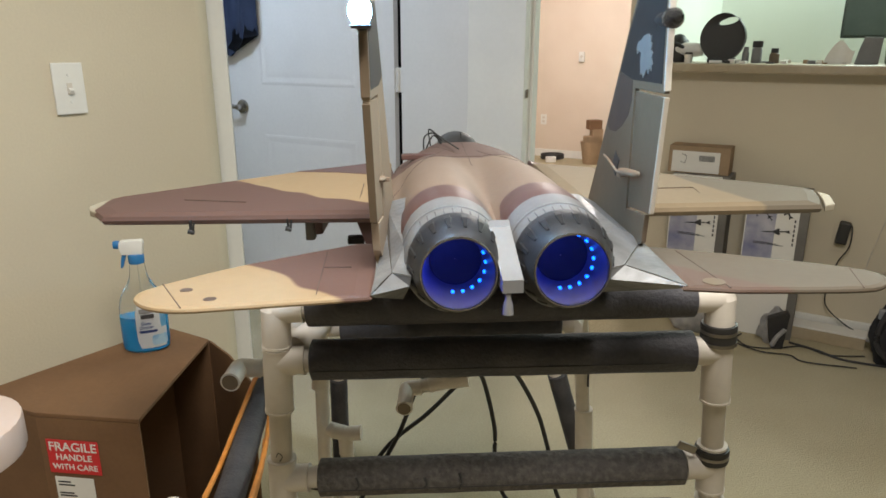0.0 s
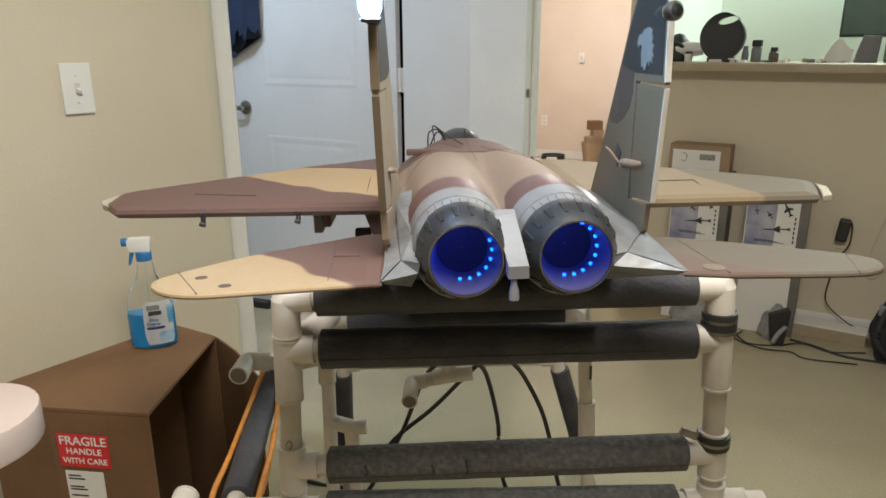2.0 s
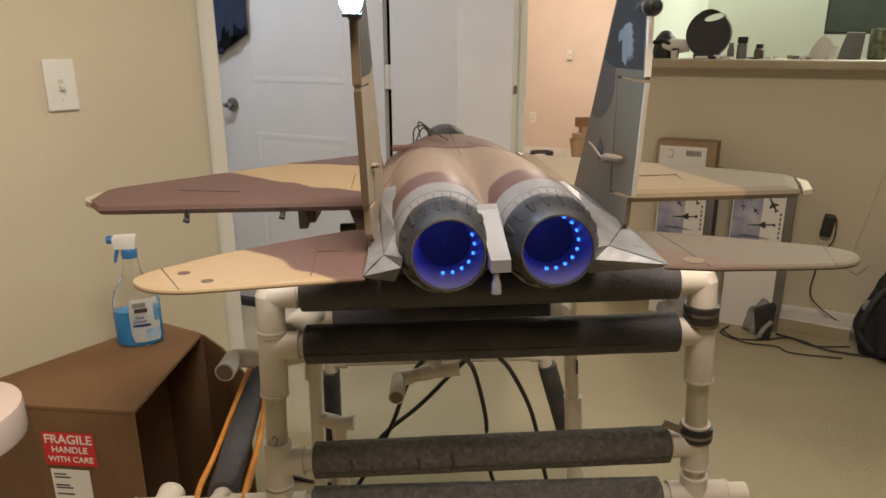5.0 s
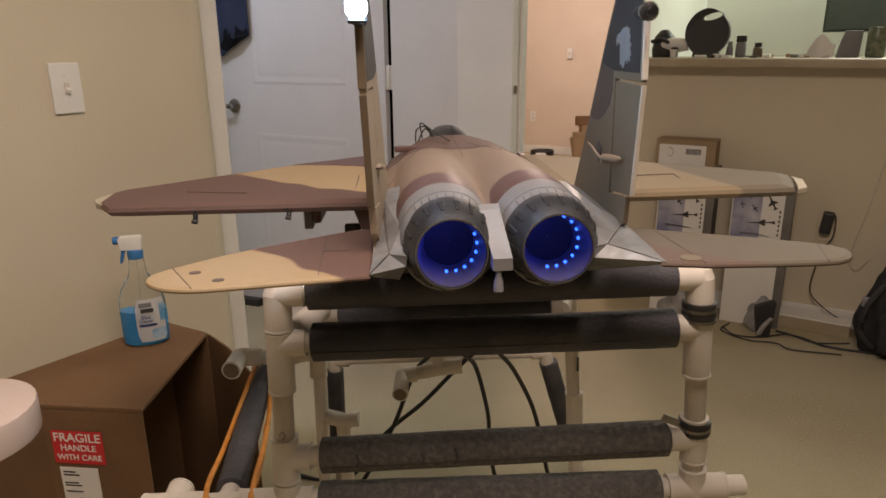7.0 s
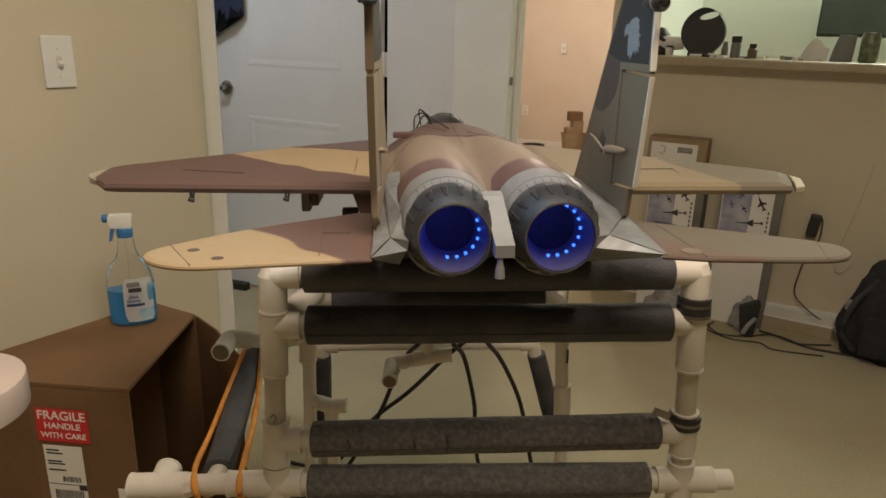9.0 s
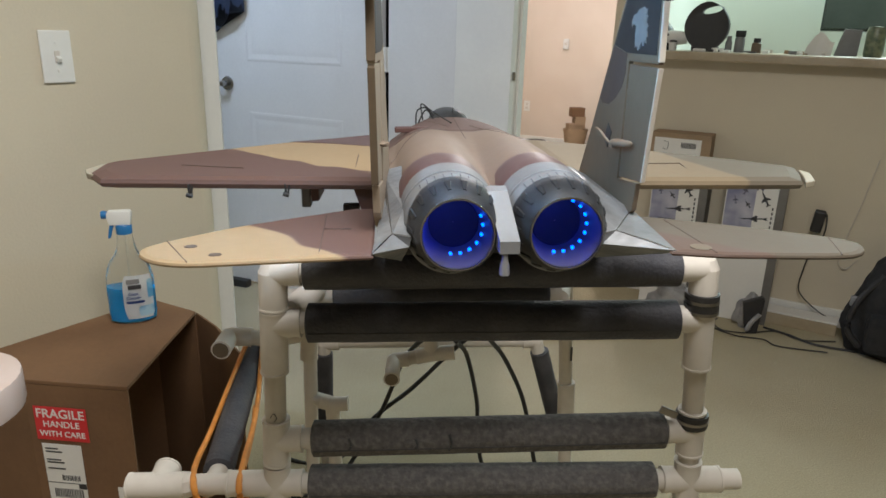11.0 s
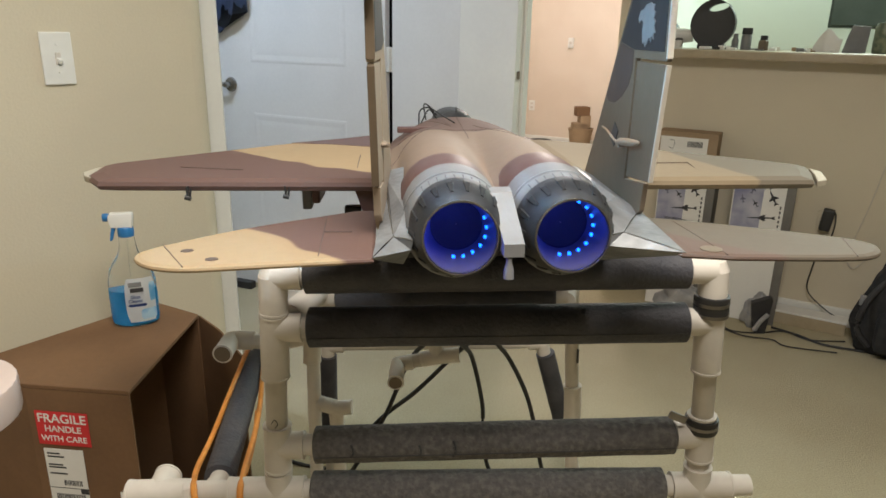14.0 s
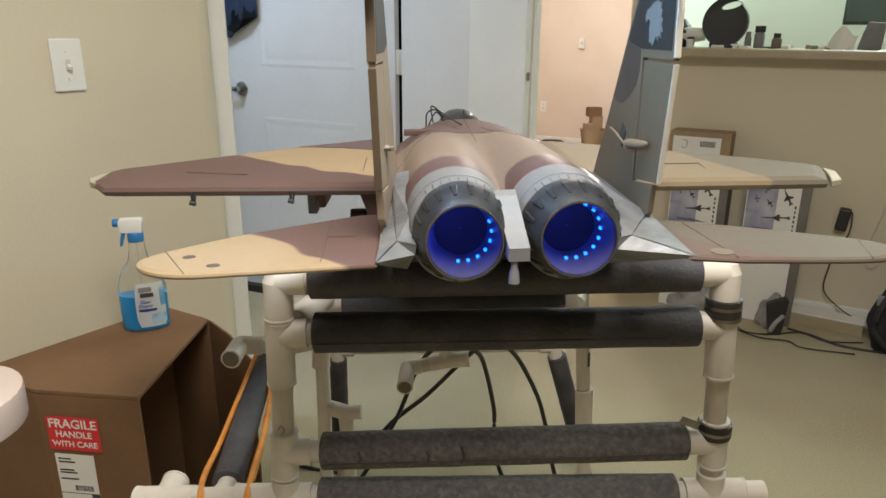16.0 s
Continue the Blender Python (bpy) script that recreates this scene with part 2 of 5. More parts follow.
def wall_run(name, a, b, z0, z1, thick, mat, label=""):
    """A wall with its seen face on the line a-b, thickness away from the viewer's side (to the left of a-b)."""
    d = Vector((b[0] - a[0], b[1] - a[1], 0))
    ang = math.atan2(d.y, d.x)
    m = pose(a[0], a[1], 0, 0, 0, math.degrees(ang))
    ob = part(name, block(0, 0, z0, d.length, thick, z1), mat)
    ob.matrix_basis = m
    return tagged(ob, label, "wall" if "wall" in name else "", kind="structure")


# ---- room ----
RA = -29.5  # the room's long walls, degrees from x
U = Vector((math.cos(radians(RA)), math.sin(radians(RA)), 0))
N = Vector((-U.y, U.x, 0))


def at_wall(s, back=0.0, z=0.0):
    """A point s metres along the half wall, back metres behind its face."""
    p = Vector((1.537, 2.896, z)) + U * s + N * back
    return p


def facing(s, back=0.0, z=0.0, turn=0.0):
    p = at_wall(s, back, z)
    return pose(p.x, p.y, p.z, 0, 0, RA + turn)


floor = tagged(part("floor", block(-4.5, -3.5, -0.1, 6.5, 11.0, 0.0), M_CARPET), "worn beige wall-to-wall carpet", "floor", kind="structure")
ceiling = tagged(part("ceiling", block(-4.5, -3.5, 2.45, 6.5, 11.0, 2.55), M_CEIL), "off-white textured ceiling", "ceiling", kind="structure")
wall_run("wall_south", (5.3, -3.3), (-3.2, -3.3), 0, 2.45, 0.12, M_WALL, "plain beige wall")
wall_run("wall_west", (-3.2, -3.3), (-3.2, -1.66), 0, 2.45, 0.12, M_WALL, "plain beige wall")
wall_run("wall_passage", (-3.2, -1.5), (-3.2, 4.6), 0, 2.45, 0.12, M_WALL, "plain beige passage wall")
wall_run("wall_east", (5.3, 10.9), (5.3, -3.3), 0, 2.45, 0.12, M_WALL, "plain beige wall")
wall_run("wall_switch", (-3.2, -1.656), (-0.643, 1.863), 0, 2.45, 0.14, M_WALL, "beige painted wall with a light switch")
tagged(part("wall_corner", tube([(-0.700, 1.904, 0), (-0.700, 1.904, 2.45)], 0.07, 28), M_WALL, smooth=True), "rounded beige wall corner", "wall", kind="structure")
tagged(part("trim_casing", join([block(-0.016, -0.006, 0, 0.036, 0.016, 2.3, 0.003, pose(-0.655, 2.02, 0, 0, 0, 10)), block(-0.06, 0.004, 0, -0.014, 0.03, 2.3, 0.003, pose(-0.655, 2.02, 0, 0, 0, 10))]), M_WHITE), "white painted door casing", "trim", kind="structure")

D0 = Vector((-0.985, 3.207))
DM = pose(D0.x, D0.y, 0, 0, 0, RA)
DW = 0.905


def panel_door():
    """White moulded two-panel door, seen face at y = 0."""
    root = thing("door_1", "white moulded two-panel interior door, closed", "door", DM, kind="structure")
    part("slab", block(0.0, 0.004, 0.012, DW, 0.035, 2.03, 0.002), M_DOOR, root)
    for z0, z1 in ((0.22, 0.84), (1.055, 1.92)):
        x0, x1 = 0.195, DW - 0.19
        field = rings([[(x0 - e, y, z0 - e), (x1 + e, y, z0 - e), (x1 + e, y, z1 + e), (x0 - e, y, z1 + e)] for e, y in ((0.0, 0.0045), (-0.006, 0.0028), (-0.014, 0.0022), (-0.028, 0.0033), (-0.034, 0.0038), (-0.05, 0.0028), (-0.06, 0.0025))])
        part("raised_panel", field, M_DOOR, root)
    hd = part("door_handle", turned([(0.001, 0.004), (0.031, 0.004), (0.033, 0.0), (0.029, -0.008), (0.013, -0.014), (0.012, -0.04), (0.001, -0.046)], "y", 24), M_CHROME, root, "satin nickel lever handle", True)
    hd.location = (0.075, 0, 0.955)
    part("lever", tube(arc([(0.0, -0.04, 0), (-0.03, -0.046, 0.003), (-0.06, -0.045, -0.002), (-0.085, -0.043, -0.004)], 4), 0.010, 12), M_CHROME, hd, "", True)
    return root


panel_door()
# added black panel: the gap's shade is put into its colour
dark = tagged(part("wall_gap_shade_left", block(-0.10, 0.03, 0, 0.0, 0.06, 2.1), M_GAP_SHADE), "black panel as the shade beside the door", "gap", kind="structure")
dark.matrix_basis = DM
wl0 = tagged(part("wall_beside_door", block(-2.6, 0.0, 0, -0.06, 0.12, 2.06), M_WALL), "beige wall beside the door", "wall", kind="structure")
wl0.matrix_basis = DM
# added black panel: keeps the slit dark and blocks light from the hall
dark2 = tagged(part("wall_gap_shade_right", block(DW - 0.02, 0.037, 0, DW + 0.038, 0.05, 2.4), M_GAP_SHADE), "black panel as the shade between two doors", "gap", kind="structure")
dark2.matrix_basis = DM
head = tagged(part("wall_over_doors", block(-2.6, 0.0, 2.062, DW + 0.555, 0.12, 2.45), M_WALL), "beige wall over the doors", "wall", kind="structure")
head.matrix_basis = DM
hinge = thing("door_hinge", "white painted butt hinge between the doors", "hinge", DM @ pose(DW + 0.016, 0.01, 1.092))
part("leaf", block(-0.016, 0.0, -0.047, 0.017, 0.03, 0.047, 0.002), M_WHITE, hinge)
part("knuckle", tube([(0, -0.004, -0.045), (0, -0.004, 0.045)], 0.006), M_WHITE, hinge)


def rag():
    """Dark cloth hung over the door's upper corner, with a ragged hem."""
    secs = []
    cols = 26
    for row in range(9):
        v = row / 8
        ring = []
        for side in (0, 1):
            for i in (range(cols) if side == 0 else range(cols - 1, -1, -1)):
                u = i / (cols - 1)
                hem = 1.165 + 0.12 * u + 0.022 * math.sin(17 * u) + 0.03 * (math.sin(41 * u) > 0.3) + (0.06 if 0.3 < u < 0.42 else 0.0)
                z = 2.04 + (hem - 2.04) * v
                y = -0.02 - 0.018 * math.sin(9 * u + 1.3 * v) * v - 0.012 * v + (0.004 if side else 0.0)
                ring.append((0.0 + 0.225 * u + 0.01 * math.sin(5 * v), y, z))
        secs.append(ring)
    ob = part("cloth", rings(secs), M_NAVY, None, "", True)
    root = thing("hanging_cloth", "dark navy cloth hanging over the door corner", "cloth", DM)
    ob.parent = root


rag()

open_door = thing("door_2", "plain white flush door beside the panelled door", "door", DM, kind="structure")
part("slab", block(DW + 0.032, 0.004, 0.012, DW + 0.326, 0.036, 2.04, 0.002), M_DOOR, open_door)
part("side_panel", block(DW + 0.328, 0.0, 0.0, DW + 0.553, 0.036, 2.06, 0.002), M_WHITE, open_door, "white painted side panel")
part("jamb", block(DW + 0.528, 0.037, 0.0, DW + 0.555, 0.125, 2.06, 0.003), M_WHITE, open_door, "white painted jamb")
part("jamb_stop", block(DW + 0.555, 0.055, 0.0, DW + 0.565, 0.085, 2.06, 0.002), M_WHITE, open_door, "narrow door stop")
part("latch_plate", block(DW + 0.5545, 0.012, 1.043, DW + 0.558, 0.034, 1.072, 0.001), M_CHROME, open_door, "nickel strike plate")

# far room, warmly lit
F0 = Vector((1.3, 7.85, 0))
fa, fb = F0 - U * 3.2, F0 + U * 3.6
wall_run("wall_far", (fa.x, fa.y), (fb.x, fb.y), 0, 2.45, 0.12, M_HALL, "warm lit beige wall of the far room")
tagged(part("baseboard", block(-3.2, -0.014, 0, 3.6, 0.0, 0.085, 0.003), M_WHITE), "white painted baseboard", "trim", kind="structure").matrix_basis = pose(F0.x, F0.y, 0, 0, 0, RA)
wall_run("wall_far_side", (-1.05, 3.3), (-1.05, 9.4), 0, 2.45, 0.12, M_HALL, "beige side wall of the far room")


def on_far(name, label, cat, s, z):
    return thing(name, label, cat, pose(*(F0 + U * s + Vector((0, 0, z)) - N * 0.002), 0, 0, RA))


th = on_far("thermostat", "small white wall thermostat", "thermostat", 0.225, 1.115)
part("housing", block(-0.03, -0.03, -0.055, 0.03, 0.0, 0.055, 0.008), M_WHITE, th)
part("dial", turned([(0.001, -0.036), (0.014, -0.035), (0.016, -0.028)], "y", 16), M_PVC, th)
ou = on_far("wall_outlet", "white wall outlet plate", "outlet", -0.19, 0.42)
part("cover_plate", block(-0.036, -0.006, -0.058, 0.036, 0.0, 0.058, 0.003), M_WHITE, ou)
for z in (-0.022, 0.022):
    part("socket", block(-0.015, -0.008, z - 0.012, 0.015, -0.005, z + 0.012, 0.002), M_PVC, ou)
bk = thing("storage_basket", "brown basket piled with small things", "basket", pose(1.60, 7.40, 0, 0, 0, 10))
part("basket", rings([[(r * math.cos(a), r * 0.8 * math.sin(a), z) for a in [2 * math.pi * i / 24 for i in range(24)]] for r, z in ((0.10, 0.0), (0.13, 0.2), (0.14, 0.24), (0.125, 0.23), (0.1, 0.03))]), M_CARD2, bk, "", True)
for dx, z0, z1, w, mm in ((-0.02, 0.2, 0.30, 0.08, M_CARD2), (0.03, 0.24, 0.38, 0.06, M_CARD2), (0.0, 0.37, 0.47, 0.075, M_CARD)):
    part("parcel", block(dx - w, -0.05, z0, dx + w, 0.05, z1, 0.01), mm, bk)
toy = thing("cable_reel", "dark cable reel lying on the floor", "cable", pose(1.20, 7.62, 0))
part("coil", join([tube([(0.12 * math.cos(a), 0.09 * math.sin(a), 0.03 + 0.012 * k) for a in [2 * math.pi * i / 20 for i in range(21)]], 0.012, 8) for k in range(4)]), M_RUBBER, toy, "", True)
part("plug_block", block(-0.09, -0.16, 0.0, 0.02, -0.1, 0.06, 0.008), M_WHITE, toy)

# half wall, counter, kitchen
HS = -0.745
HLEN = 3.9
HM = facing(HS)
wall_run("wall_half", tuple(at_wall(HS).xy), tuple(at_wall(HS + HLEN).xy), 0, 1.112, 0.12, M_WALL, "beige half wall under the counter")
tagged(part("counter", block(0.05, -0.10, 1.114, HLEN, 0.36, 1.152, 0.008), M_WOOD), "brown laminate breakfast counter", "counter", kind="structure").matrix_basis = HM
tagged(part("wall_column", block(-0.045, -0.012, 0, 0.05, 0.13, 2.45, 0.006), M_WALL), "beige end of the kitchen wall", "wall", kind="structure").matrix_basis = HM
tagged(part("baseboard", block(0.05, -0.014, 0, HLEN, 0.0, 0.082, 0.003), M_WHITE), "white painted baseboard", "trim", kind="structure").matrix_basis = HM
k0, k1, k2 = at_wall(HS, 0.12), at_wall(HS, 1.9), at_wall(HS + 3.9, 1.9)
wall_run("wall_kitchen_side", (k1.x, k1.y), (k0.x, k0.y), 0, 2.45, 0.1, M_KITCHEN, "pale kitchen side wall").location -= U * 0.045
wall_run("wall_kitchen", (k1.x, k1.y), (k2.x, k2.y), 0, 2.45, 0.12, M_KITCHEN, "pale kitchen wall")

# light switch
sw = thing("light_switch", "white toggle light switch on a wall plate", "switch", pose(-0.847, 1.580, 1.1264, 0, 0, 54))
part("wall_plate", block(-0.0348, -0.006, -0.0568, 0.0348, 0.0, 0.0568, 0.003), M_WHITE, sw)
part("toggle_slot", block(-0.006, -0.0075, -0.013, 0.006, -0.005, 0.013, 0.001), M_PVC, sw)
part("toggle", block(-0.0045, -0.018, -0.004, 0.0045, -0.005, 0.005, 0.001, pose(0, 0, 0, 25)), M_WHITE, sw)
for z in (-0.03, 0.03):
    part("screw", turned([(0.0005, -0.0078), (0.0035, -0.0074), (0.0035, -0.006)], "y", 10), M_WHITE, sw).location = (0, 0, z)

# ---- model jet ----
JM = pose(0.068, 0.577, 1.027, 0, -1.1, 3.5)
jet = thing("model_jet", "large foam model jet in tan and brown camouflage", "model plane", JM)
XZ = Matrix(((0, 0, 1, 0), (1, 0, 0, 0), (0, 1, 0, 0), (0, 0, 0, 1)))  # outline (y, z), thickness along x


def fuselage():
    secs = []
    for y, w, top, low, flat in ((0.08, 0.095, -0.012, -0.03, 0.6), (0.11, 0.105, -0.008, -0.038, 0.5), (0.2, 0.118, -0.004, -0.045, 0.5), (0.32, 0.120, 0.004, -0.058, 0.5), (0.45, 0.120, 0.010, -0.06, 0.5),
                                 (0.56, 0.115, 0.020, -0.06, 0.6), (0.62, 0.085, 0.031, -0.055, 0.8), (0.72, 0.058, 0.026, -0.055, 1.0), (0.85, 0.045, 0.002, -0.055, 1.0), (1.0, 0.03, -0.018, -0.052, 1.0), (1.1, 0.008, -0.03, -0.04, 1.0)):
        ring = []
        for i in range(36):
            a = 2 * math.pi * i / 36
            c, s = math.cos(a), math.sin(a)
            x = w * math.copysign(abs(c) ** flat, c)
            mid, half = (top + low) / 2, (top - low) / 2
            ring.append((x, y, mid + half * math.copysign(abs(s) ** (0.6 + 0.4 * flat), s)))
        secs.append(ring)
    part("fuselage", rings(secs), M_DECK, jet, "tan and brown painted fuselage", True)


def along(table, y):
    """Straight interpolation in a table of (y, value)."""
    for (a, p), (b, q) in zip(table, table[1:]):
        if y <= b:
            return p + (q - p) * max(0.0, (y - a) / (b - a))
    return table[-1][1]


def soft_max(a, b, k):
    h = max(0.0, k - abs(a - b)) / k
    return max(a, b) + h * h * k * 0.25


HUMP_TOP = ((0.09, 0.0425), (0.16, 0.0440), (0.235, 0.0445), (0.31, 0.042), (0.38, 0.037), (0.45, 0.031), (0.54, 0.022), (0.64, 0.010))
BACK_TOP = ((0.09, 0.002), (0.16, 0.012), (0.24, 0.020), (0.34, 0.026), (0.50, 0.031), (0.60, 0.034), (0.66, 0.030))
BACK_HALF = ((0.09, 0.112), (0.20, 0.124), (0.50, 0.124), (0.58, 0.112), (0.66, 0.074))


def skin_z(x, y):
    """Height of the upper skin: two engine humps that melt into a broad flat back."""
    u = abs(x) / along(BACK_HALF, y)
    z = along(BACK_TOP, y) * (1 - u ** 2.4) - 0.010 * u ** 4
    d = abs(x - 0.002) - 0.052
    if abs(d) < 0.0515:
        z = soft_max(z, along(HUMP_TOP, y) - 0.0515 + math.sqrt(0.0515 ** 2 - d * d), 0.016)
    return z


def deck():
    secs = []
    for k in range(39):
        y = 0.095 + (0.655 - 0.095) * k / 38
        w = along(BACK_HALF, y)
        ring = [(w * (i / 36 - 1), y, skin_z(w * (i / 36 - 1), y)) for i in range(73)]
        ring += [(w * 0.98, y, -0.016), (0.0, y, -0.020), (-w * 0.98, y, -0.016)]
        secs.append(ring)
    skin = part("upper_skin", rings(secs), M_DECK, jet, "tan and brown painted back with two engine humps", True)
    for (x0, y0), (x1, y1) in (((0.022, 0.52), (0.110, 0.27)), ((-0.03, 0.54), (-0.112, 0.33)), ((-0.10, 0.47), (0.10, 0.47)), ((0.003, 0.60), (0.002, 0.40)), ((-0.05, 0.60), (-0.015, 0.51))):
        line = [(x0 + (x1 - x0) * k / 16, y0 + (y1 - y0) * k / 16) for k in range(17)]
        part("panel_line", tube([(x, y, skin_z(x, y) + 0.0001) for x, y in line], 0.0005, 6), M_SHADE, skin)


fuselage()
deck()


def strip(parent, pts, w=0.0006, mat=None):
    """A scored panel line: a thin dark strip along points just proud of the skin."""
    bms = []
    for a, b in zip(pts, pts[1:]):
        bms.append(tube([a, b], w, 6))
    return part("panel_line", join(bms), mat or M_SHADE, parent)


for sx in (-1, 1):
    cx = 0.002 + 0.051 * sx
    band = part("nacelle_band", turned([(0.0517, 0.178), (0.0526, 0.168), (0.0528, 0.140), (0.0520, 0.104), (0.0506, 0.100)], "y", 56, False), M_MAROON, jet, "dark brown painted band", True)
    band.location = (cx + 0.002 * sx, 0, -0.0065)
    coll = part("nozzle_collar", turned([(0.0512, 0.106), (0.0500, 0.072), (0.0492, 0.068), (0.0494, 0.065), (0.0472, 0.036), (0.043, 0.030)], "y", 56, False), M_GREY, jet, "light grey engine collar", True)
    coll.location = (cx + 0.001 * sx, 0, -0.004)
    part("collar_lip", turned([(0.0503, 0.071), (0.0508, 0.069), (0.0503, 0.066), (0.0496, 0.065)], "y", 56, False), M_SILVER, coll, "thin foil lip", True)
    for k in range(9):
        a = radians(50 + 10 * k)
        strip(coll, [(0.0491 * math.cos(a), 0.060, 0.0491 * math.sin(a)), (0.0481 * math.cos(a), 0.047, 0.0481 * math.sin(a))], 0.0004, mat=M_GUN)
    noz = part("nozzle", turned([(0.0462, 0.044), (0.0462, 0.036), (0.0450, 0.028), (0.0425, 0.018), (0.0380, 0.005), (0.0348, 0.0), (0.0328, 0.0), (0.0325, 0.002), (0.0325, 0.03), (0.033, 0.042)], "y", 56, False), M_GUN, jet, "gunmetal exhaust nozzle", True)
    noz.location = (cx, 0, -0.001)
    pet = None
    for k in range(18):
        m = Matrix.Rotation(2 * math.pi * (k + 0.5) / 18, 4, "Y")
        if pet is None:
            bm = rings([[(-0.0036, 0.037, 0.0440), (0.0036, 0.037, 0.0440), (0.0026, 0.037, 0.0464), (-0.0026, 0.037, 0.0464)],
                        [(-0.0046, 0.028, 0.0432), (0.0046, 0.028, 0.0432), (0.0026, 0.027, 0.0463), (-0.0026, 0.027, 0.0463)],
                        [(-0.0030, 0.013, 0.0385), (0.0030, 0.013, 0.0385), (0.0012, 0.012, 0.0414), (-0.0012, 0.012, 0.0414)]])
            pet = part("petal", bm, M_GUN, noz)
            pet.matrix_basis = m
        else:
            ob = new("petal", pet.data)
            ob.parent, ob.matrix_basis = noz, m
    part("rim", turned([(0.0350, 0.003), (0.0351, 0.0005), (0.0346, -0.0015), (0.0334, -0.0015), (0.0328, 0.001)], "y", 56, False), M_CHROME, noz, "thin metal rim", True)
    part("liner", turned([(0.0326, 0.002), (0.0300, 0.020), (0.0250, 0.044)], "y", 56, False), M_LINER, noz, "pale exhaust liner", True)
    part("end_disc", turned([(0.0250, 0.044), (0.0246, 0.0445), (0.0240, 0.0455), (0.012, 0.0475), (0.0005, 0.048)], "y", 48, False), M_DUCT, noz, "black inner duct")
    led = None
    for k in range(7 if sx < 0 else 9):
        m = Matrix.Rotation(radians(98 - 20.2 * k), 4, "Y") @ pose(0.0272, 0.030, 0, 0, 0, 12)
        if led is None:
            led = part("led", block(-0.0011, -0.0015, -0.0014, 0.0011, 0.0015, 0.0014, 0.0004), M_LED, noz)
        ob = led if k == 0 else new("led", led.data)
        ob.parent, ob.matrix_basis = noz, m

WINGS = {-1: [(-0.118, 0.226), (-0.149, 0.228), (-0.313, 0.241), (-0.464, 0.253), (-0.492, 0.295), (-0.497, 0.362), (-0.362, 0.462), (-0.25, 0.545), (-0.118, 0.615)],
         1: [(0.118, 0.213), (0.21, 0.213), (0.408, 0.205), (0.43, 0.245), (0.448, 0.288), (0.396, 0.340), (0.29, 0.428), (0.205, 0.495), (0.118, 0.555)]}
TIPS = {-1: [(-0.482, 0.284), (-0.497, 0.298), (-0.508, 0.322), (-0.502, 0.356), (-0.470, 0.381), (-0.476, 0.33)], 1: [(0.411, 0.204), (0.428, 0.212), (0.452, 0.262), (0.45, 0.288), (0.432, 0.245)]}
STABS = {-1: [(-0.1265, -0.0085), (-0.25, -0.02), (-0.289, -0.024), (-0.318, -0.015), (-0.338, 0.005), (-0.341, 0.022), (-0.335, 0.034), (-0.323, 0.046), (-0.261, 0.101), (-0.147, 0.165), (-0.1265, 0.165)],
         1: [(0.150, -0.012), (0.195, -0.024), (0.305, -0.035), (0.33, -0.026), (0.341, -0.012), (0.347, 0.008), (0.326, 0.027), (0.25, 0.072), (0.165, 0.115), (0.15, 0.12)]}


def cut_corners(outline, rounds=2, root=0.2):
    """Round an outline, but for the corners at the root."""
    for _ in range(rounds):
        out, n = [], len(outline)
        for k, (x, y) in enumerate(outline):
            if abs(x) < root:
                out.append((x, y))
                continue
            for px, py in (outline[k - 1], outline[(k + 1) % n]):
                out.append((x * 0.75 + px * 0.25, y * 0.75 + py * 0.25))
        outline = out
    return outline


def wing_skin(outline, z0, z1, round_off=0.003):
    """A flat panel with its edges thinned like an aerofoil."""
    cx = sum(p[0] for p in outline) / len(outline)
    cy = sum(p[1] for p in outline) / len(outline)
    zm = (z0 + z1) / 2
    def ring(f, z):
        return [(cx + (x - cx) * f, cy + (y - cy) * f, z) for x, y in outline]
    return rings([ring(0.90, z0), ring(0.985, zm - (zm - z0) * 0.6), ring(1.0, zm), ring(0.985, zm + (z1 - zm) * 0.6), ring(0.90, z1)])


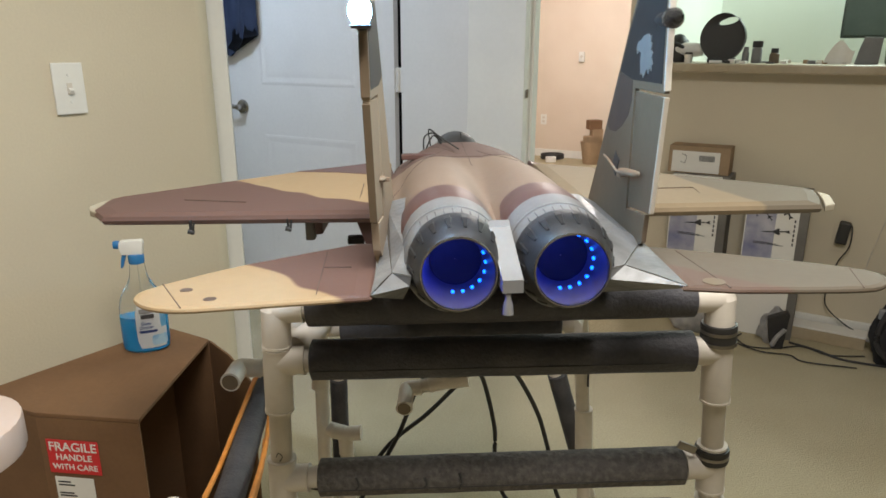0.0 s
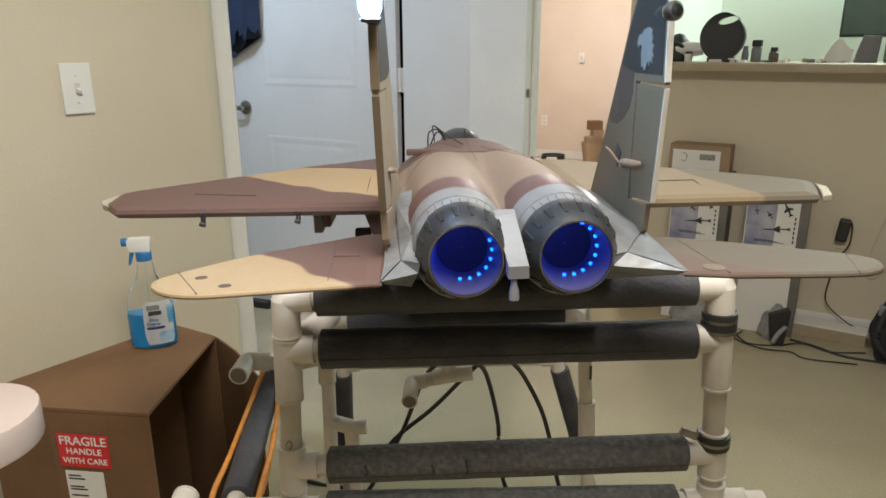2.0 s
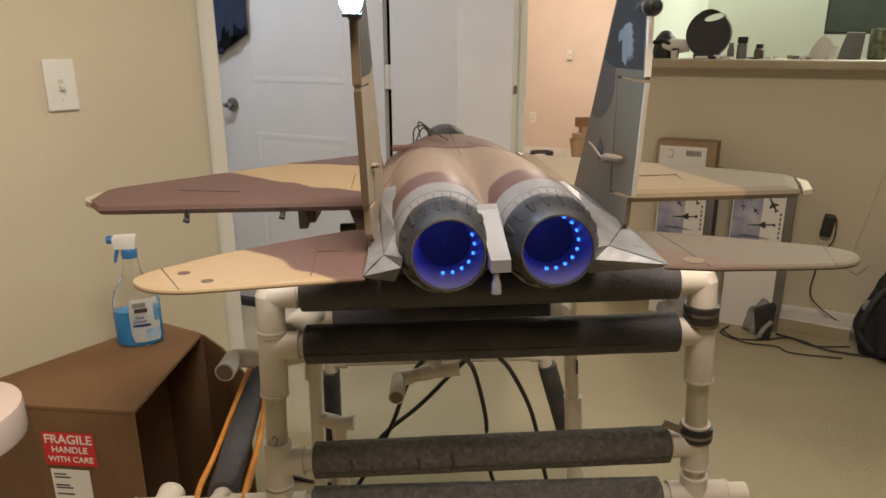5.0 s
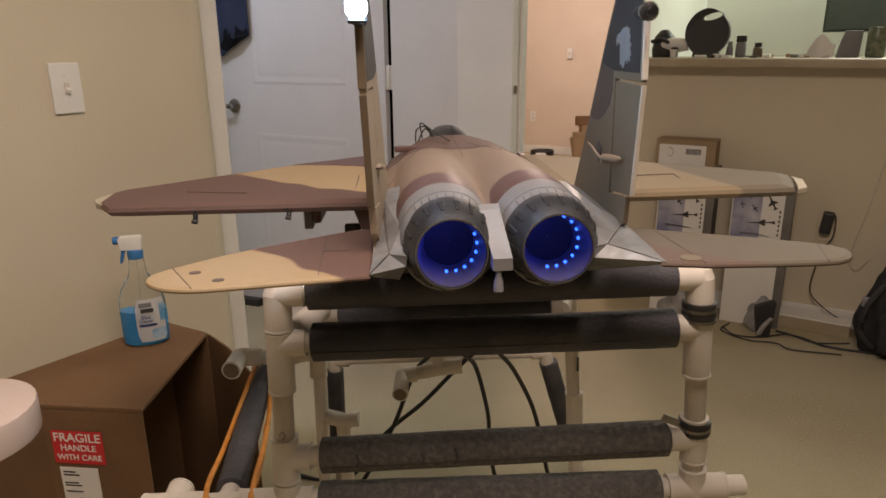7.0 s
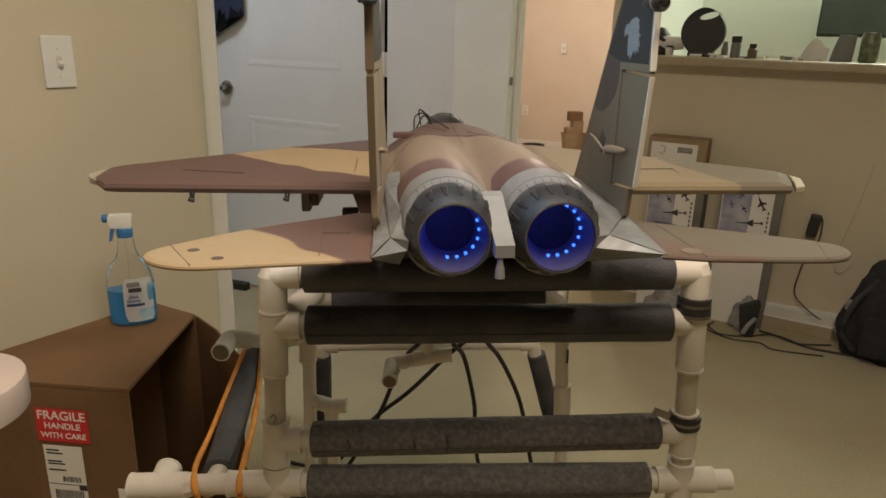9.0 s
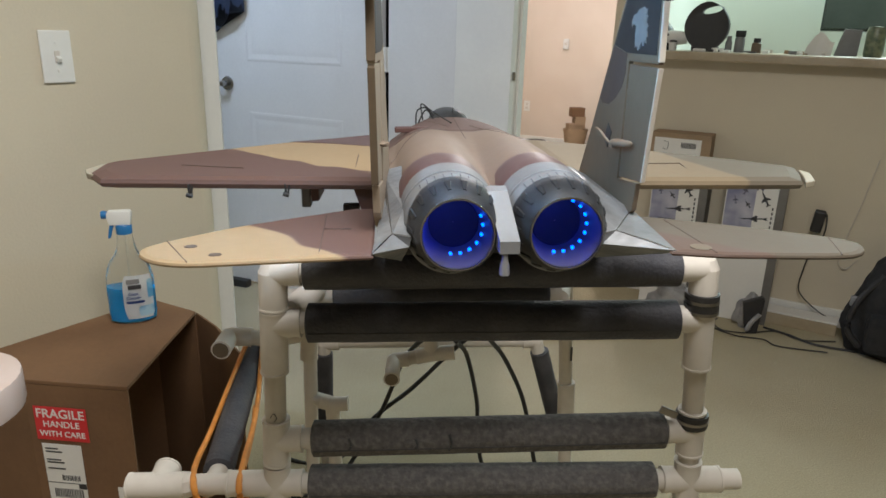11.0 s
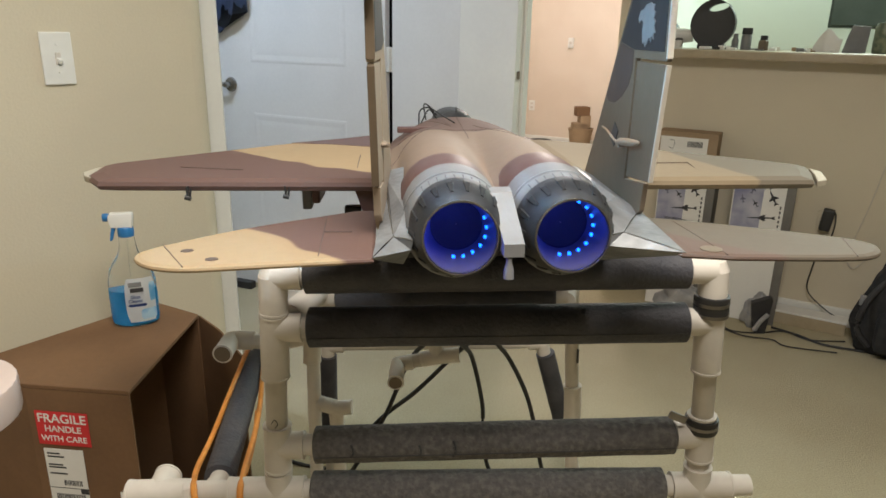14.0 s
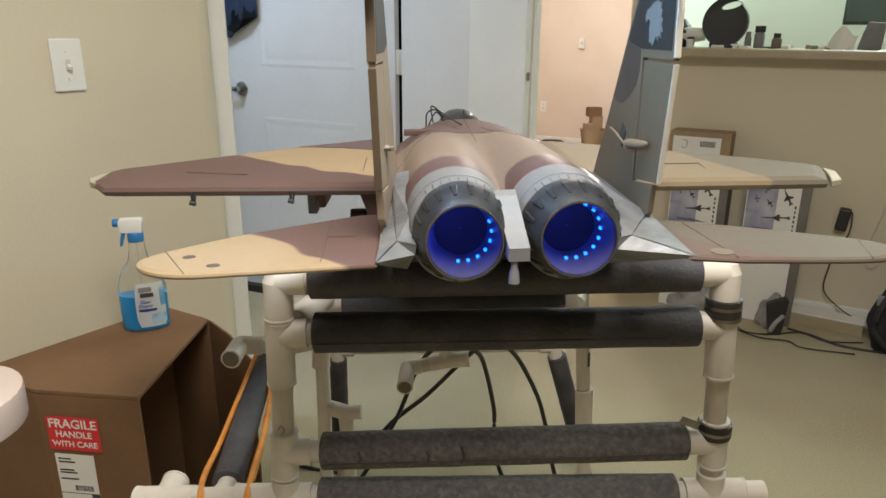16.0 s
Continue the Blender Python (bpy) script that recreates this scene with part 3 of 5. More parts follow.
for sx in (-1, 1):
    # right wing takes the darkened sand, its brightness held down in the paint
    wing = part("wing", wing_skin(WINGS[sx], -0.011, 0.005), M_WING_L if sx < 0 else M_WING_R, jet, "camouflaged foam wing" if sx < 0 else "sand painted foam wing, darkened against its light")
    part("wing_tip", prism(TIPS[sx], -0.007, 0.001, 0.0015), M_TAN2, wing, "pale bare foam wing tip")
    if sx < 0:
        part("leading_edge", prism([(-0.268, 0.520), (-0.20, 0.556), (-0.122, 0.606), (-0.122, 0.470), (-0.15, 0.478), (-0.20, 0.503)], -0.004, 0.0057, 0.0008), M_MAROON, wing, "dark brown wing root")
    stab = part("stabilator", wing_skin(cut_corners(STABS[sx]), -0.0215, -0.015), M_STAB_L if sx < 0 else M_STAB_R, jet, "tan tailplane with a brown root" if sx < 0 else "taupe tailplane")
    xf = 0.14 * sx if sx > 0 else -0.1255
    ht = 0.0026 if sx > 0 else 0.0038
    # left fin: lit face put into paler paint, shaded edge into taupe
    fin_paint, edge_paint = (M_TAUPE, M_PVC2) if sx > 0 else (M_FIN_LIT, M_TAUPE)
    turn = Matrix.Translation((xf, 0.035, 0)) @ Matrix.Rotation(radians(0 if sx > 0 else -3.0), 4, "Z") @ Matrix.Translation((-0.0, -0.035, 0)) @ XZ
    fin = part("tail_fin", prism([(0.066, 0.004), (0.061, 0.033), (0.118, 0.026), (0.113, 0.150), (0.033, 0.1495), (0.036, 0.236), (0.118, 0.240), (0.141, 0.207), (0.231, 0.061), (0.285, -0.02), (0.10, -0.02)], -ht, ht, 0.001, turn), fin_paint, jet, "upright tail fin with a black top")
    part("rudder", prism([(0.052, 0.036), (0.1155, 0.029), (0.111, 0.1475), (0.034, 0.1465 if sx > 0 else 0.1492)], -ht + 0.0006, ht - 0.0006, 0.0007, turn), fin_paint, fin, "hinged rudder")
    part("black_cap", prism([(0.0395, 0.158), (0.041, 0.232), (0.114, 0.2355), (0.135, 0.206), (0.161, 0.165), (0.120, 0.158)], -ht - 0.0005, ht + 0.0005, 0.0004, turn), M_BLACK, fin, "black painted fin top")
    part("trailing_edge", prism([(0.0315, 0.152), (0.034, 0.235), (0.037, 0.235), (0.0345, 0.152)], -ht - 0.0003, ht + 0.0003, 0.0006, turn), edge_paint, fin, "bare trailing edge, left one darkened as shade")
    part("trailing_edge", prism([(0.0495, 0.036), (0.0315, 0.1465), (0.0345, 0.1465), (0.0525, 0.036)], -ht + 0.0003, ht - 0.0003, 0.0006, turn), edge_paint, fin, "bare trailing edge, left one darkened as shade")
    if sx > 0:
        part("dark_field", prism([(0.1195, 0.1575), (0.1615, 0.1645), (0.199, 0.106), (0.190, 0.100), (0.167, 0.101), (0.147, 0.109), (0.128, 0.122), (0.1195, 0.138)], -0.0029, 0.0029, 0.0004, turn), M_SHADE, fin, "dark brown paint field")
    # fin lamp pod at the trailing edge
    ft = turn @ XZ.inverted()
    pod = part("lamp_pod", turned([(0.001, 0.0), (0.006, 0.004), (0.0075, 0.014), (0.006, 0.03), (0.001, 0.05)], "y", 16), M_BLACK, fin, "black lamp pod", True)
    pod.matrix_basis = ft @ pose(0, 0.028, 0.213)
    if sx > 0:
        lens = part("beacon_lens", turned([(0.0005, -0.012), (0.005, -0.0105), (0.0085, -0.004), (0.0085, 0.004), (0.005, 0.0105), (0.0005, 0.012)], "y", 20), M_LENS, pod, "clear unlit beacon lens", True)
        lens.location = (-0.003, -0.004, 0)
    else:
        part("beacon_lamp", turned([(0.0005, -0.009), (0.006, -0.0085), (0.0095, -0.003), (0.0095, 0.004), (0.006, 0.0105), (0.0005, 0.012)], "z", 20), M_BEACON, pod, "glowing white strobe lamp", True).location = (0, -0.008, 0.009)
        # added disc, no part of the lamp: keeps its light off the fin
        part("lamp_shield", turned([(0.0005, 0.0), (0.008, 0.0), (0.009, 0.002), (0.008, 0.004), (0.0005, 0.005)], "z", 24), M_BLACK, pod, "added black disc shielding the fin from the lamp").location = (0, -0.006, -0.004)
    # tail boom fairing
    boom = {"root_top": (0.122, 0.096, 0.012), "crease_out": (0.1445, 0.085, 0.0), "tip": (0.1555, -0.011, -0.0155), "crease_in": (0.109, 0.026, -0.006),
            "inner_top": (0.097, 0.062, 0.009), "inner_low": (0.091, 0.016, -0.007), "lip": (0.093, 0.017, -0.0165), "front_top": (0.118, 0.24, 0.016), "front_out": (0.150, 0.24, 0.0), "front_in": (0.088, 0.24, 0.02), "belly": (0.10, 0.06, -0.045), "front_belly": (0.10, 0.24, -0.05), "tip_low": (0.150, -0.005, -0.020)}
    if sx < 0:
        boom.update(root_top=(0.1145, 0.195, 0.012), crease_out=(0.116, 0.168, 0.002), tip=(0.128, -0.006, -0.0155), tip_low=(0.124, 0.0, -0.020), front_out=(0.134, 0.24, 0.0), front_top=(0.114, 0.24, 0.014))
    skin = [("front_top", "root_top", "inner_top", "front_in"), ("front_top", "front_out", "crease_out", "root_top"), ("root_top", "crease_out", "crease_in"), ("root_top", "crease_in", "inner_top"), ("inner_top", "crease_in", "inner_low"), ("crease_out", "tip", "crease_in"),
            ("inner_low", "crease_in", "tip", "lip"), ("lip", "tip", "tip_low"), ("lip", "tip_low", "belly"), ("tip", "crease_out", "tip_low"), ("crease_out", "front_out", "front_belly", "belly"), ("tip_low", "crease_out", "belly"), ("front_in", "inner_top", "belly", "front_belly"), ("inner_top", "inner_low", "lip"), ("inner_top", "lip", "belly"), ("front_top", "front_in", "front_belly", "front_out")]
    bm = bmesh.new()
    corner = {n: bm.verts.new((sx * x, y, z)) for n, (x, y, z) in boom.items()}
    for f in skin:
        bm.faces.new([corner[n] for n in f])
    bmesh.ops.recalc_face_normals(bm, faces=bm.faces[:])
    tb = part("tail_boom", bm, M_SILVER, jet, "silver foil tail boom with sharp folds")
    # highlights along the folds are drawn with thin threads of brighter metal
    for a, b in (("crease_in", "crease_out"), ("inner_low", "crease_in"), ("crease_in", "tip")):
        p, q = [Vector((sx * boom[n][0], boom[n][1], boom[n][2])) for n in (a, b)]
        part("fold_highlight", tube([p, (p + q) / 2 + Vector((0, 0, 0.0003)), q], [0.0004, 0.0008, 0.0004], 6), M_CHROME, tb, "foil fold with its highlight set in nickel", True)
    # rudder horn and pushrod
    k = 1.0 if sx > 0 else 0.6
    rod = arc([(0.004 * sx, 0.085, 0.004), (0.001 * sx, 0.06, 0.004), (0.0, 0.03, -0.002), (0.0, 0.016, -0.004)], 5)
    spoon = tube(arc([(0.0, 0.018, -0.003), (0.0, 0.0, 0.0), (0.001 * sx, -0.03, 0.003), (0.002 * sx, -0.042, 0.005)], 4), [0.002, 0.003, 0.0036, 0.004, 0.0042, 0.0042, 0.0042, 0.004, 0.0037, 0.0034, 0.003, 0.0022, 0.001][:len(arc([(0.0, 0.018, -0.003), (0.0, 0.0, 0.0), (0.001 * sx, -0.03, 0.003), (0.002 * sx, -0.042, 0.005)], 4))], 10)
    horn = part("control_horn", join([tube(rod, 0.0014, 8), spoon, block(-0.003, 0.004, -0.007, 0.007, 0.014, 0.0, 0.001)]), M_SAND, fin, "pale control horn with a bent pushrod", True)
    horn.matrix_basis = Matrix.Translation((xf - 0.0085 * sx, 0.115, 0.066)) @ Matrix.Diagonal((1, k, k, 1))
    slot = part("horn_slot", block(-0.0008, -0.008, -0.012, 0.0008, 0.008, 0.010, 0.0004, pose(xf - 0.0027 * sx, 0.160, 0.068, 30)), M_INK, fin, "dark slot in the fin")

# paint fields and scored lines on wings and tailplanes
wl = [o for o in jet.children if o.name.startswith("wing")]
strip(wl[0], [(-0.155, 0.24, 0.0035), (-0.154, 0.40, 0.006)])
strip(wl[0], [(-0.30, 0.30, 0.0056), (-0.385, 0.325, 0.0056)])
strip(wl[1], [(0.21, 0.312, 0.0056), (0.292, 0.312, 0.0056), (0.28, 0.222, 0.003)])
strip(wl[1], [(0.402, 0.222, 0.002), (0.43, 0.285, 0.002)])
st = [o for o in jet.children if o.name.startswith("stabilator")]
strip(st[0], [(-0.323, 0.043, -0.0150), (-0.288, -0.02, -0.0152)])
strip(st[0], [(-0.178, 0.077, -0.0147), (-0.15, 0.075, -0.0147)])
strip(st[0], [(-0.18, 0.14, -0.0150), (-0.178, 0.077, -0.0147), (-0.176, 0.0, -0.0151)], 0.0005)
strip(st[1], [(0.326, 0.024, -0.0150), (0.304, -0.032, -0.0152)])
strip(st[1], [(0.185, 0.095, -0.0150), (0.19, -0.02, -0.0152)], 0.0006)
for x, y in ((-0.296, 0.024), (-0.268, -0.002)):
    part("screw_plate", turned([(0.0001, 0.0008), (0.0055, 0.0008), (0.006, 0.0)], "z", 16), M_SHADE, st[0]).matrix_basis = Matrix.Translation((x, y, -0.0152)) @ Matrix.Diagonal((1, 0.8, 1, 1))
part("screw_plate", turned([(0.0001, 0.0008), (0.010, 0.0008), (0.010, 0.0)], "z", 14), M_TAUPE, st[1]).matrix_basis = Matrix.Translation((0.182, -0.004, -0.0152))


# eagle head outline on the fin
EAGLE = [(0.088, 0.2005), (0.080, 0.2015), (0.075, 0.199), (0.071, 0.200), (0.072, 0.194), (0.068, 0.193), (0.070, 0.187), (0.065, 0.184), (0.068, 0.180), (0.064, 0.174), (0.068, 0.174), (0.067, 0.168), (0.072, 0.171), (0.074, 0.1655), (0.079, 0.170), (0.083, 0.164), (0.088, 0.161), (0.092, 0.166), (0.096, 0.164), (0.098, 0.176), (0.097, 0.184), (0.103, 0.186), (0.109, 0.183), (0.111, 0.188), (0.107, 0.1945), (0.098, 0.196), (0.093, 0.1995)]
part("fin_emblem", prism(EAGLE, -0.0040, -0.0030, 0.0, Matrix.Translation((0.14, 0.035, 0)) @ Matrix.Translation((0, -0.035, 0)) @ XZ), M_GREY, jet, "pale bird head emblem on the fin")

# spine, hatch, wires
hump = part("canopy", rings([[(w * math.cos(a), y, 0.018 + h * math.sin(a)) for a in [math.pi * i / 16 for i in range(17)]] for y, w, h in ((0.60, 0.012, 0.008), (0.62, 0.030, 0.020), (0.65, 0.036, 0.026), (0.70, 0.034, 0.024), (0.78, 0.02, 0.01), (0.80, 0.006, 0.002))]), M_GUN, jet, "dark canopy hump", True)
part("hatch_edge", block(-0.10, 0.50, 0.022, -0.045, 0.515, 0.031, 0.002), M_MAROON, jet, "open hatch edge")
for pts in ([(-0.062, 0.60, 0.022), (-0.06, 0.60, 0.045), (-0.045, 0.61, 0.05), (-0.03, 0.62, 0.036)], [(-0.05, 0.60, 0.03), (-0.052, 0.61, 0.056), (-0.035, 0.6, 0.046), (-0.01, 0.5, 0.038)], [(-0.06, 0.60, 0.02), (-0.045, 0.6, 0.047), (-0.03, 0.61, 0.03)]):
    part("wire", tube(arc(pts, 8), 0.0013, 8), M_RUBBER, jet, "thin black wire", True)
part("antenna", tube([(0.004, 0.62, 0.04), (0.004, 0.62, 0.05)], 0.0008, 6), M_RUBBER, jet)
part("tail_plate", rings([[(-0.022, 0.07, 0.030), (0.006, 0.07, 0.030), (0.006, 0.07, 0.0), (-0.022, 0.07, 0.0)], [(-0.019, 0.03, 0.033), (0.001, 0.03, 0.034), (0.004, 0.03, -0.01), (-0.015, 0.03, -0.01)], [(-0.0115, -0.012, -0.004), (0.007, -0.012, -0.004), (0.007, -0.012, -0.016), (-0.0115, -0.012, -0.016)]]), M_GREY, jet, "grey centre fairing")
part("tail_hook", turned([(0.001, -0.038), (0.005, -0.037), (0.0045, -0.028), (0.003, -0.022), (0.003, -0.014)], "z", 14), M_GREY, jet, "small grey tail hook", True).location = (-0.006, -0.008, 0)
# added black block: darkens the belly below the nozzles, resting on the bar
part("belly_filler", block(-0.10, 0.15, -0.07, 0.10, 0.62, -0.036, 0.006), M_BLACK, jet, "added black filler that darkens the belly")
# stores and brackets under the wing
for x, w in ((-0.352, 0.006), (-0.236, 0.006)):
    part("control_bracket", join([block(x - w / 2, 0.235, -0.014, x - 0.001, 0.243, -0.002, 0.0006), tube([(x - 0.005, 0.236, -0.0145), (x + 0.002, 0.236, -0.0165)], 0.0028, 10), tube([(x + 0.003, 0.236, -0.004), (x + 0.001, 0.236, -0.015)], 0.0012, 8)]), M_RUBBER, jet, "dark flap bracket")
part("pylon", prism([(-0.226, 0.29), (-0.214, 0.29), (-0.214, 0.34), (-0.226, 0.34)], -0.046, -0.008, 0.002), M_GREY, jet, "grey underwing pylon")
part("pylon", prism([(-0.212, 0.28), (-0.202, 0.28), (-0.200, 0.34), (-0.212, 0.34)], -0.036, -0.008, 0.003), M_MAROON, jet, "brown underwing pylon")
part("gear_leg", block(-0.172, 0.285, -0.052, -0.150, 0.300, -0.042, 0.002), M_RUBBER, jet, "dark undercarriage leg")
part("intake", rings([[(-0.155, 0.24, -0.01), (-0.12, 0.24, 0.0), (-0.1, 0.24, -0.065), (-0.14, 0.24, -0.055)], [(-0.155, 0.6, -0.01), (-0.12, 0.6, 0.0), (-0.1, 0.6, -0.068), (-0.145, 0.6, -0.06)]]), M_MAROON, jet, "brown air intake trunk")
part("intake", rings([[(0.155, 0.24, -0.01), (0.12, 0.24, 0.0), (0.1, 0.24, -0.065), (0.14, 0.24, -0.055)], [(0.155, 0.6, -0.01), (0.12, 0.6, 0.0), (0.1, 0.6, -0.068), (0.145, 0.6, -0.06)]]), M_MAROON, jet, "brown air intake trunk")

# ---- stand ----
STM = pose(0.08, 0.745, 0.8, 0, -1.7, 0) @ pose(-0.08, -0.745, -0.8)
stand = thing("jet_stand", "white plastic pipe stand with black foam sleeves", "stand", STM)
P, FT = 0.0134, 0.0172


def pipe(pts, mat=None, r=P):
    return part("pipe", tube(pts, r, 20), mat or M_PVC2, stand, "", True)


def fitting(name, arms, r=FT):
    """A pipe fitting: sockets that run from points to points, each with a lip."""
    bms = []
    for a, b in arms:
        a, b = Vector(a), Vector(b)
        e = (b - a).normalized() * 0.003
        bms.append(tube([a, b - e, b - e * 0.9, b], [r, r, r + 0.0008, r + 0.0008], 22))
    bms.append(turned([(0.0005, -r), (r * 0.7, -r * 0.7), (r, 0), (r * 0.7, r * 0.7), (0.0005, r)], "z", 22))
    bms[-1].transform(Matrix.Translation(arms[0][0]))
    return part(name, join(bms), M_PVC, stand, "", True)


def sleeve(a, b, r=0.0235, mat=None):
    a, b = Vector(a), Vector(b)
    d = (b - a).normalized()
    n = 14
    pts = [a, a + d * 0.002] + [a + (b - a) * (k / n) for k in range(1, n)] + [b - d * 0.002, b]
    rad = [r - 0.004, r] + [r * (1 + 0.012 * math.sin(k * 2.3 + a.z * 40)) for k in range(1, n)] + [r, r - 0.004]
    s = part("foam_sleeve", tube(pts, rad, 30), mat or M_FOAM, stand, "worn grey foam pipe sleeve" if mat else "black foam pipe sleeve", True)
    return s


def lx(z):
    return -0.188 - (0.937 - z) * 0.056


def rx(z):
    return 0.331 + (0.937 - z) * 0.033


Y = 0.745
for (x0, za), (x1, zb), r in (((-0.151, 0.933), (0.300, 0.933), 0.0225), ((-0.151, 0.866), (0.304, 0.866), 0.0245), ((-0.154, 0.703), (0.303, 0.709), 0.0235), ((-0.162, 0.636), (0.297, 0.633), 0.0235)):
    s = sleeve((x0, Y, za), (x1, Y, zb), r, M_FOAM2 if za < 0.8 else None)
    if za < 0.9:
        part("sleeve_seam", tube([(x0 + 0.004, Y - r * 0.985, za - r * 0.18), (x1 - 0.004, Y - r * 0.985, zb - r * 0.18)], 0.0009, 6), M_INK, s, "slit along the sleeve")
    pipe([(lx(za), Y, za), (rx(zb), Y, zb)], M_PVC)
# nicks in the lower sleeve
for x, dz in ((-0.105, 0.012), (-0.021, 0.010), (0.022, 0.016)):
    part("nick", tube(arc([(x, Y - 0.0215, 0.7045 + dz), (x + 0.003, Y - 0.0238, 0.7045 + dz * 0.2), (x, Y - 0.0232, 0.7045 - dz * 0.4)], 4), 0.0017, 6), M_INK, stand, "nick in the foam")
for f, zz in ((lx, (0.933, 0.866, 0.703, 0.636)), (rx, (0.933, 0.866, 0.709, 0.633))):
    pipe([(f(0.93), Y, 0.93), (f(0.0), Y, 0.012)])
    inward = 1 if f is lx else -1
    fitting("elbow_fitting", [((f(0.933), Y, zz[0]), (f(0.933) + inward * 0.034, Y, zz[0])), ((f(0.933), Y, zz[0]), (f(0.885), Y, zz[0] - (0.048 if f is lx else 0.036)))])
    for z, up, dn in ((zz[1], 0.018, 0.066), (zz[2], 0.030, 0.034), (zz[3], 0.030, 0.034)):
        fitting("tee_fitting", [((f(z), Y, z), (f(z) + inward * 0.034, Y, z)), ((f(z), Y, z), (f(z + up), Y, z + up)), ((f(z), Y, z), (f(z - dn), Y, z - dn))])
    part("foot_cap", turned([(0.0005, 0.0), (0.019, 0.0), (0.019, 0.03), (0.0135, 0.034)], "z", 20), M_PVC, stand, "", True).location = (f(0.0), Y, 0.0)
# left of the upper bar: sockets towards the back
fitting("tee_fitting", [((lx(0.866) + 0.012, Y + 0.03, 0.866), (lx(0.866) + 0.03, Y + 0.12, 0.862))])
# clamps on the right post
for z, n in ((0.897, 2), (0.883, 1), (0.731, 2)):
    for k in range(n):
        part("hose_clamp", turned([(0.0175, -0.0045), (0.0202, -0.004), (0.0208, 0.0), (0.0202, 0.004), (0.0175, 0.0045)], "z", 26, False), M_RUBBER, stand, "black rubber-lined pipe clamp", True).location = (rx(z), Y, z - 0.010 * k)
    part("clamp_band", turned([(0.0195, -0.002), (0.0212, -0.002), (0.0212, 0.002), (0.0195, 0.002)], "z", 26, False), M_STEEL, stand, "steel clamp band").location = (rx(z), Y, z - 0.005)
part("clamp_tab", join([block(-0.014, -0.002, -0.005, 0.012, 0.002, 0.005, 0.001, pose(0.303, Y - 0.012, 0.742, 0, 28, 10)), block(-0.003, -0.0026, -0.003, 0.003, 0.0026, 0.003, 0.0004, pose(0.296, Y - 0.013, 0.7455, 0, 28, 10))]), M_STEEL, stand, "steel clamp ear with a hole")
# stubs beside the posts
fitting("stub_fitting", [((rx(0.633), Y, 0.633), (0.385, Y, 0.632))])
pipe([(0.38, Y, 0.632), (0.410, Y, 0.632)], M_PVC, 0.0136)
fitting("stub_fitting", [((lx(0.636), Y, 0.636), (-0.27, Y, 0.636))])
pipe([(-0.27, Y, 0.636), (-0.40, Y, 0.634)], M_PVC, 0.0136)
fitting("stub_fitting", [((-0.325, Y, 0.635), (-0.40, Y, 0.634)), ((-0.36, Y, 0.635), (-0.361, Y + 0.034, 0.637))])
# back frame
sleeve((-0.140, 0.9, 0.842), (0.172, 0.9, 0.842), 0.0225)
pipe([(-0.21, 0.9, 0.842), (0.19, 0.9, 0.842)], M_PVC)
pipe([(lx(0.866) + 0.012, Y, 0.862), (-0.205, 0.9, 0.8315), (-0.232, 1.2, 0.78)], M_PVC)
pipe([(0.19, 0.9, 0.8315), (0.262, 1.2, 0.79)], M_PVC)
pipe([(-0.232, 1.2, 0.79), (-0.246, 1.2, 0.43), (-0.26, 1.2, 0.012)], M_PVC)
pipe([(0.258, 1.2, 0.80), (0.275, 1.2, 0.43), (0.29, 1.2, 0.012)], M_PVC)
fitting("coupling", [((0.2735, 1.2, 0.5), (0.2755, 1.2, 0.42)), ((0.2735, 1.2, 0.5), (0.272, 1.2, 0.53))])
fitting("tee_fitting", [((-0.237, 1.2, 0.66), (-0.234, 1.2, 0.73)), ((-0.237, 1.2, 0.66), (-0.242, 1.2, 0.59))])
part("pen_mark", block(-0.002, -0.001, -0.015, 0.002, 0.001, 0.015, 0.0, pose(0.276, 1.186, 0.60)), M_INK, stand, "pen mark on the pipe")
fitting("tee_fitting", [((-0.2, 1.19, 0.492), (-0.168, 1.19, 0.493)), ((-0.2, 1.19, 0.492), (-0.225, 1.19, 0.5)), ((-0.2, 1.19, 0.492), (-0.199, 1.19, 0.45))], 0.0145)
pipe([(-0.199, 1.19, 0.46), (-0.2, 1.19, 0.012)], M_PVC)
pipe([(-0.235, 1.2, 0.50), (-0.2, 1.19, 0.495)], M_PVC)
# handle between
pipe([(0.004, 1.22, 0.66), (0.0, 1.2, 0.59)], M_PVC2)
fitting("tee_fitting", [((0.0, 1.2, 0.596), (0.046, 1.2, 0.600)), ((0.0, 1.2, 0.596), (-0.03, 1.2, 0.590)), ((0.0, 1.2, 0.596), (0.002, 1.21, 0.625))], 0.015)
pipe([(-0.03, 1.2, 0.590), (-0.072, 1.2, 0.582)], M_PVC2)
fitting("elbow_fitting", [((-0.074, 1.2, 0.582), (-0.076, 1.138, 0.574)), ((-0.074, 1.2, 0.582), (-0.045, 1.2, 0.586))], 0.015)
# brown disc closes the mouth, its colour standing in for shade inside
part("bore_shade", turned([(0.0005, 0.0), (0.0125, 0.0), (0.0125, 0.001), (0.0005, 0.001)], "y", 18), M_TAUPE, stand, "brown disc as the shaded open pipe end").matrix_basis = pose(-0.0761, 1.1365, 0.574, 6, 0, 2)
# front trestle further back
pipe([(-0.28, 1.6, 0.432), (0.275, 1.6, 0.430)], M_PVC)
fitting("elbow_fitting", [((0.275, 1.6, 0.430), (0.24, 1.6, 0.430)), ((0.275, 1.6, 0.430), (0.283, 1.6, 0.395))])
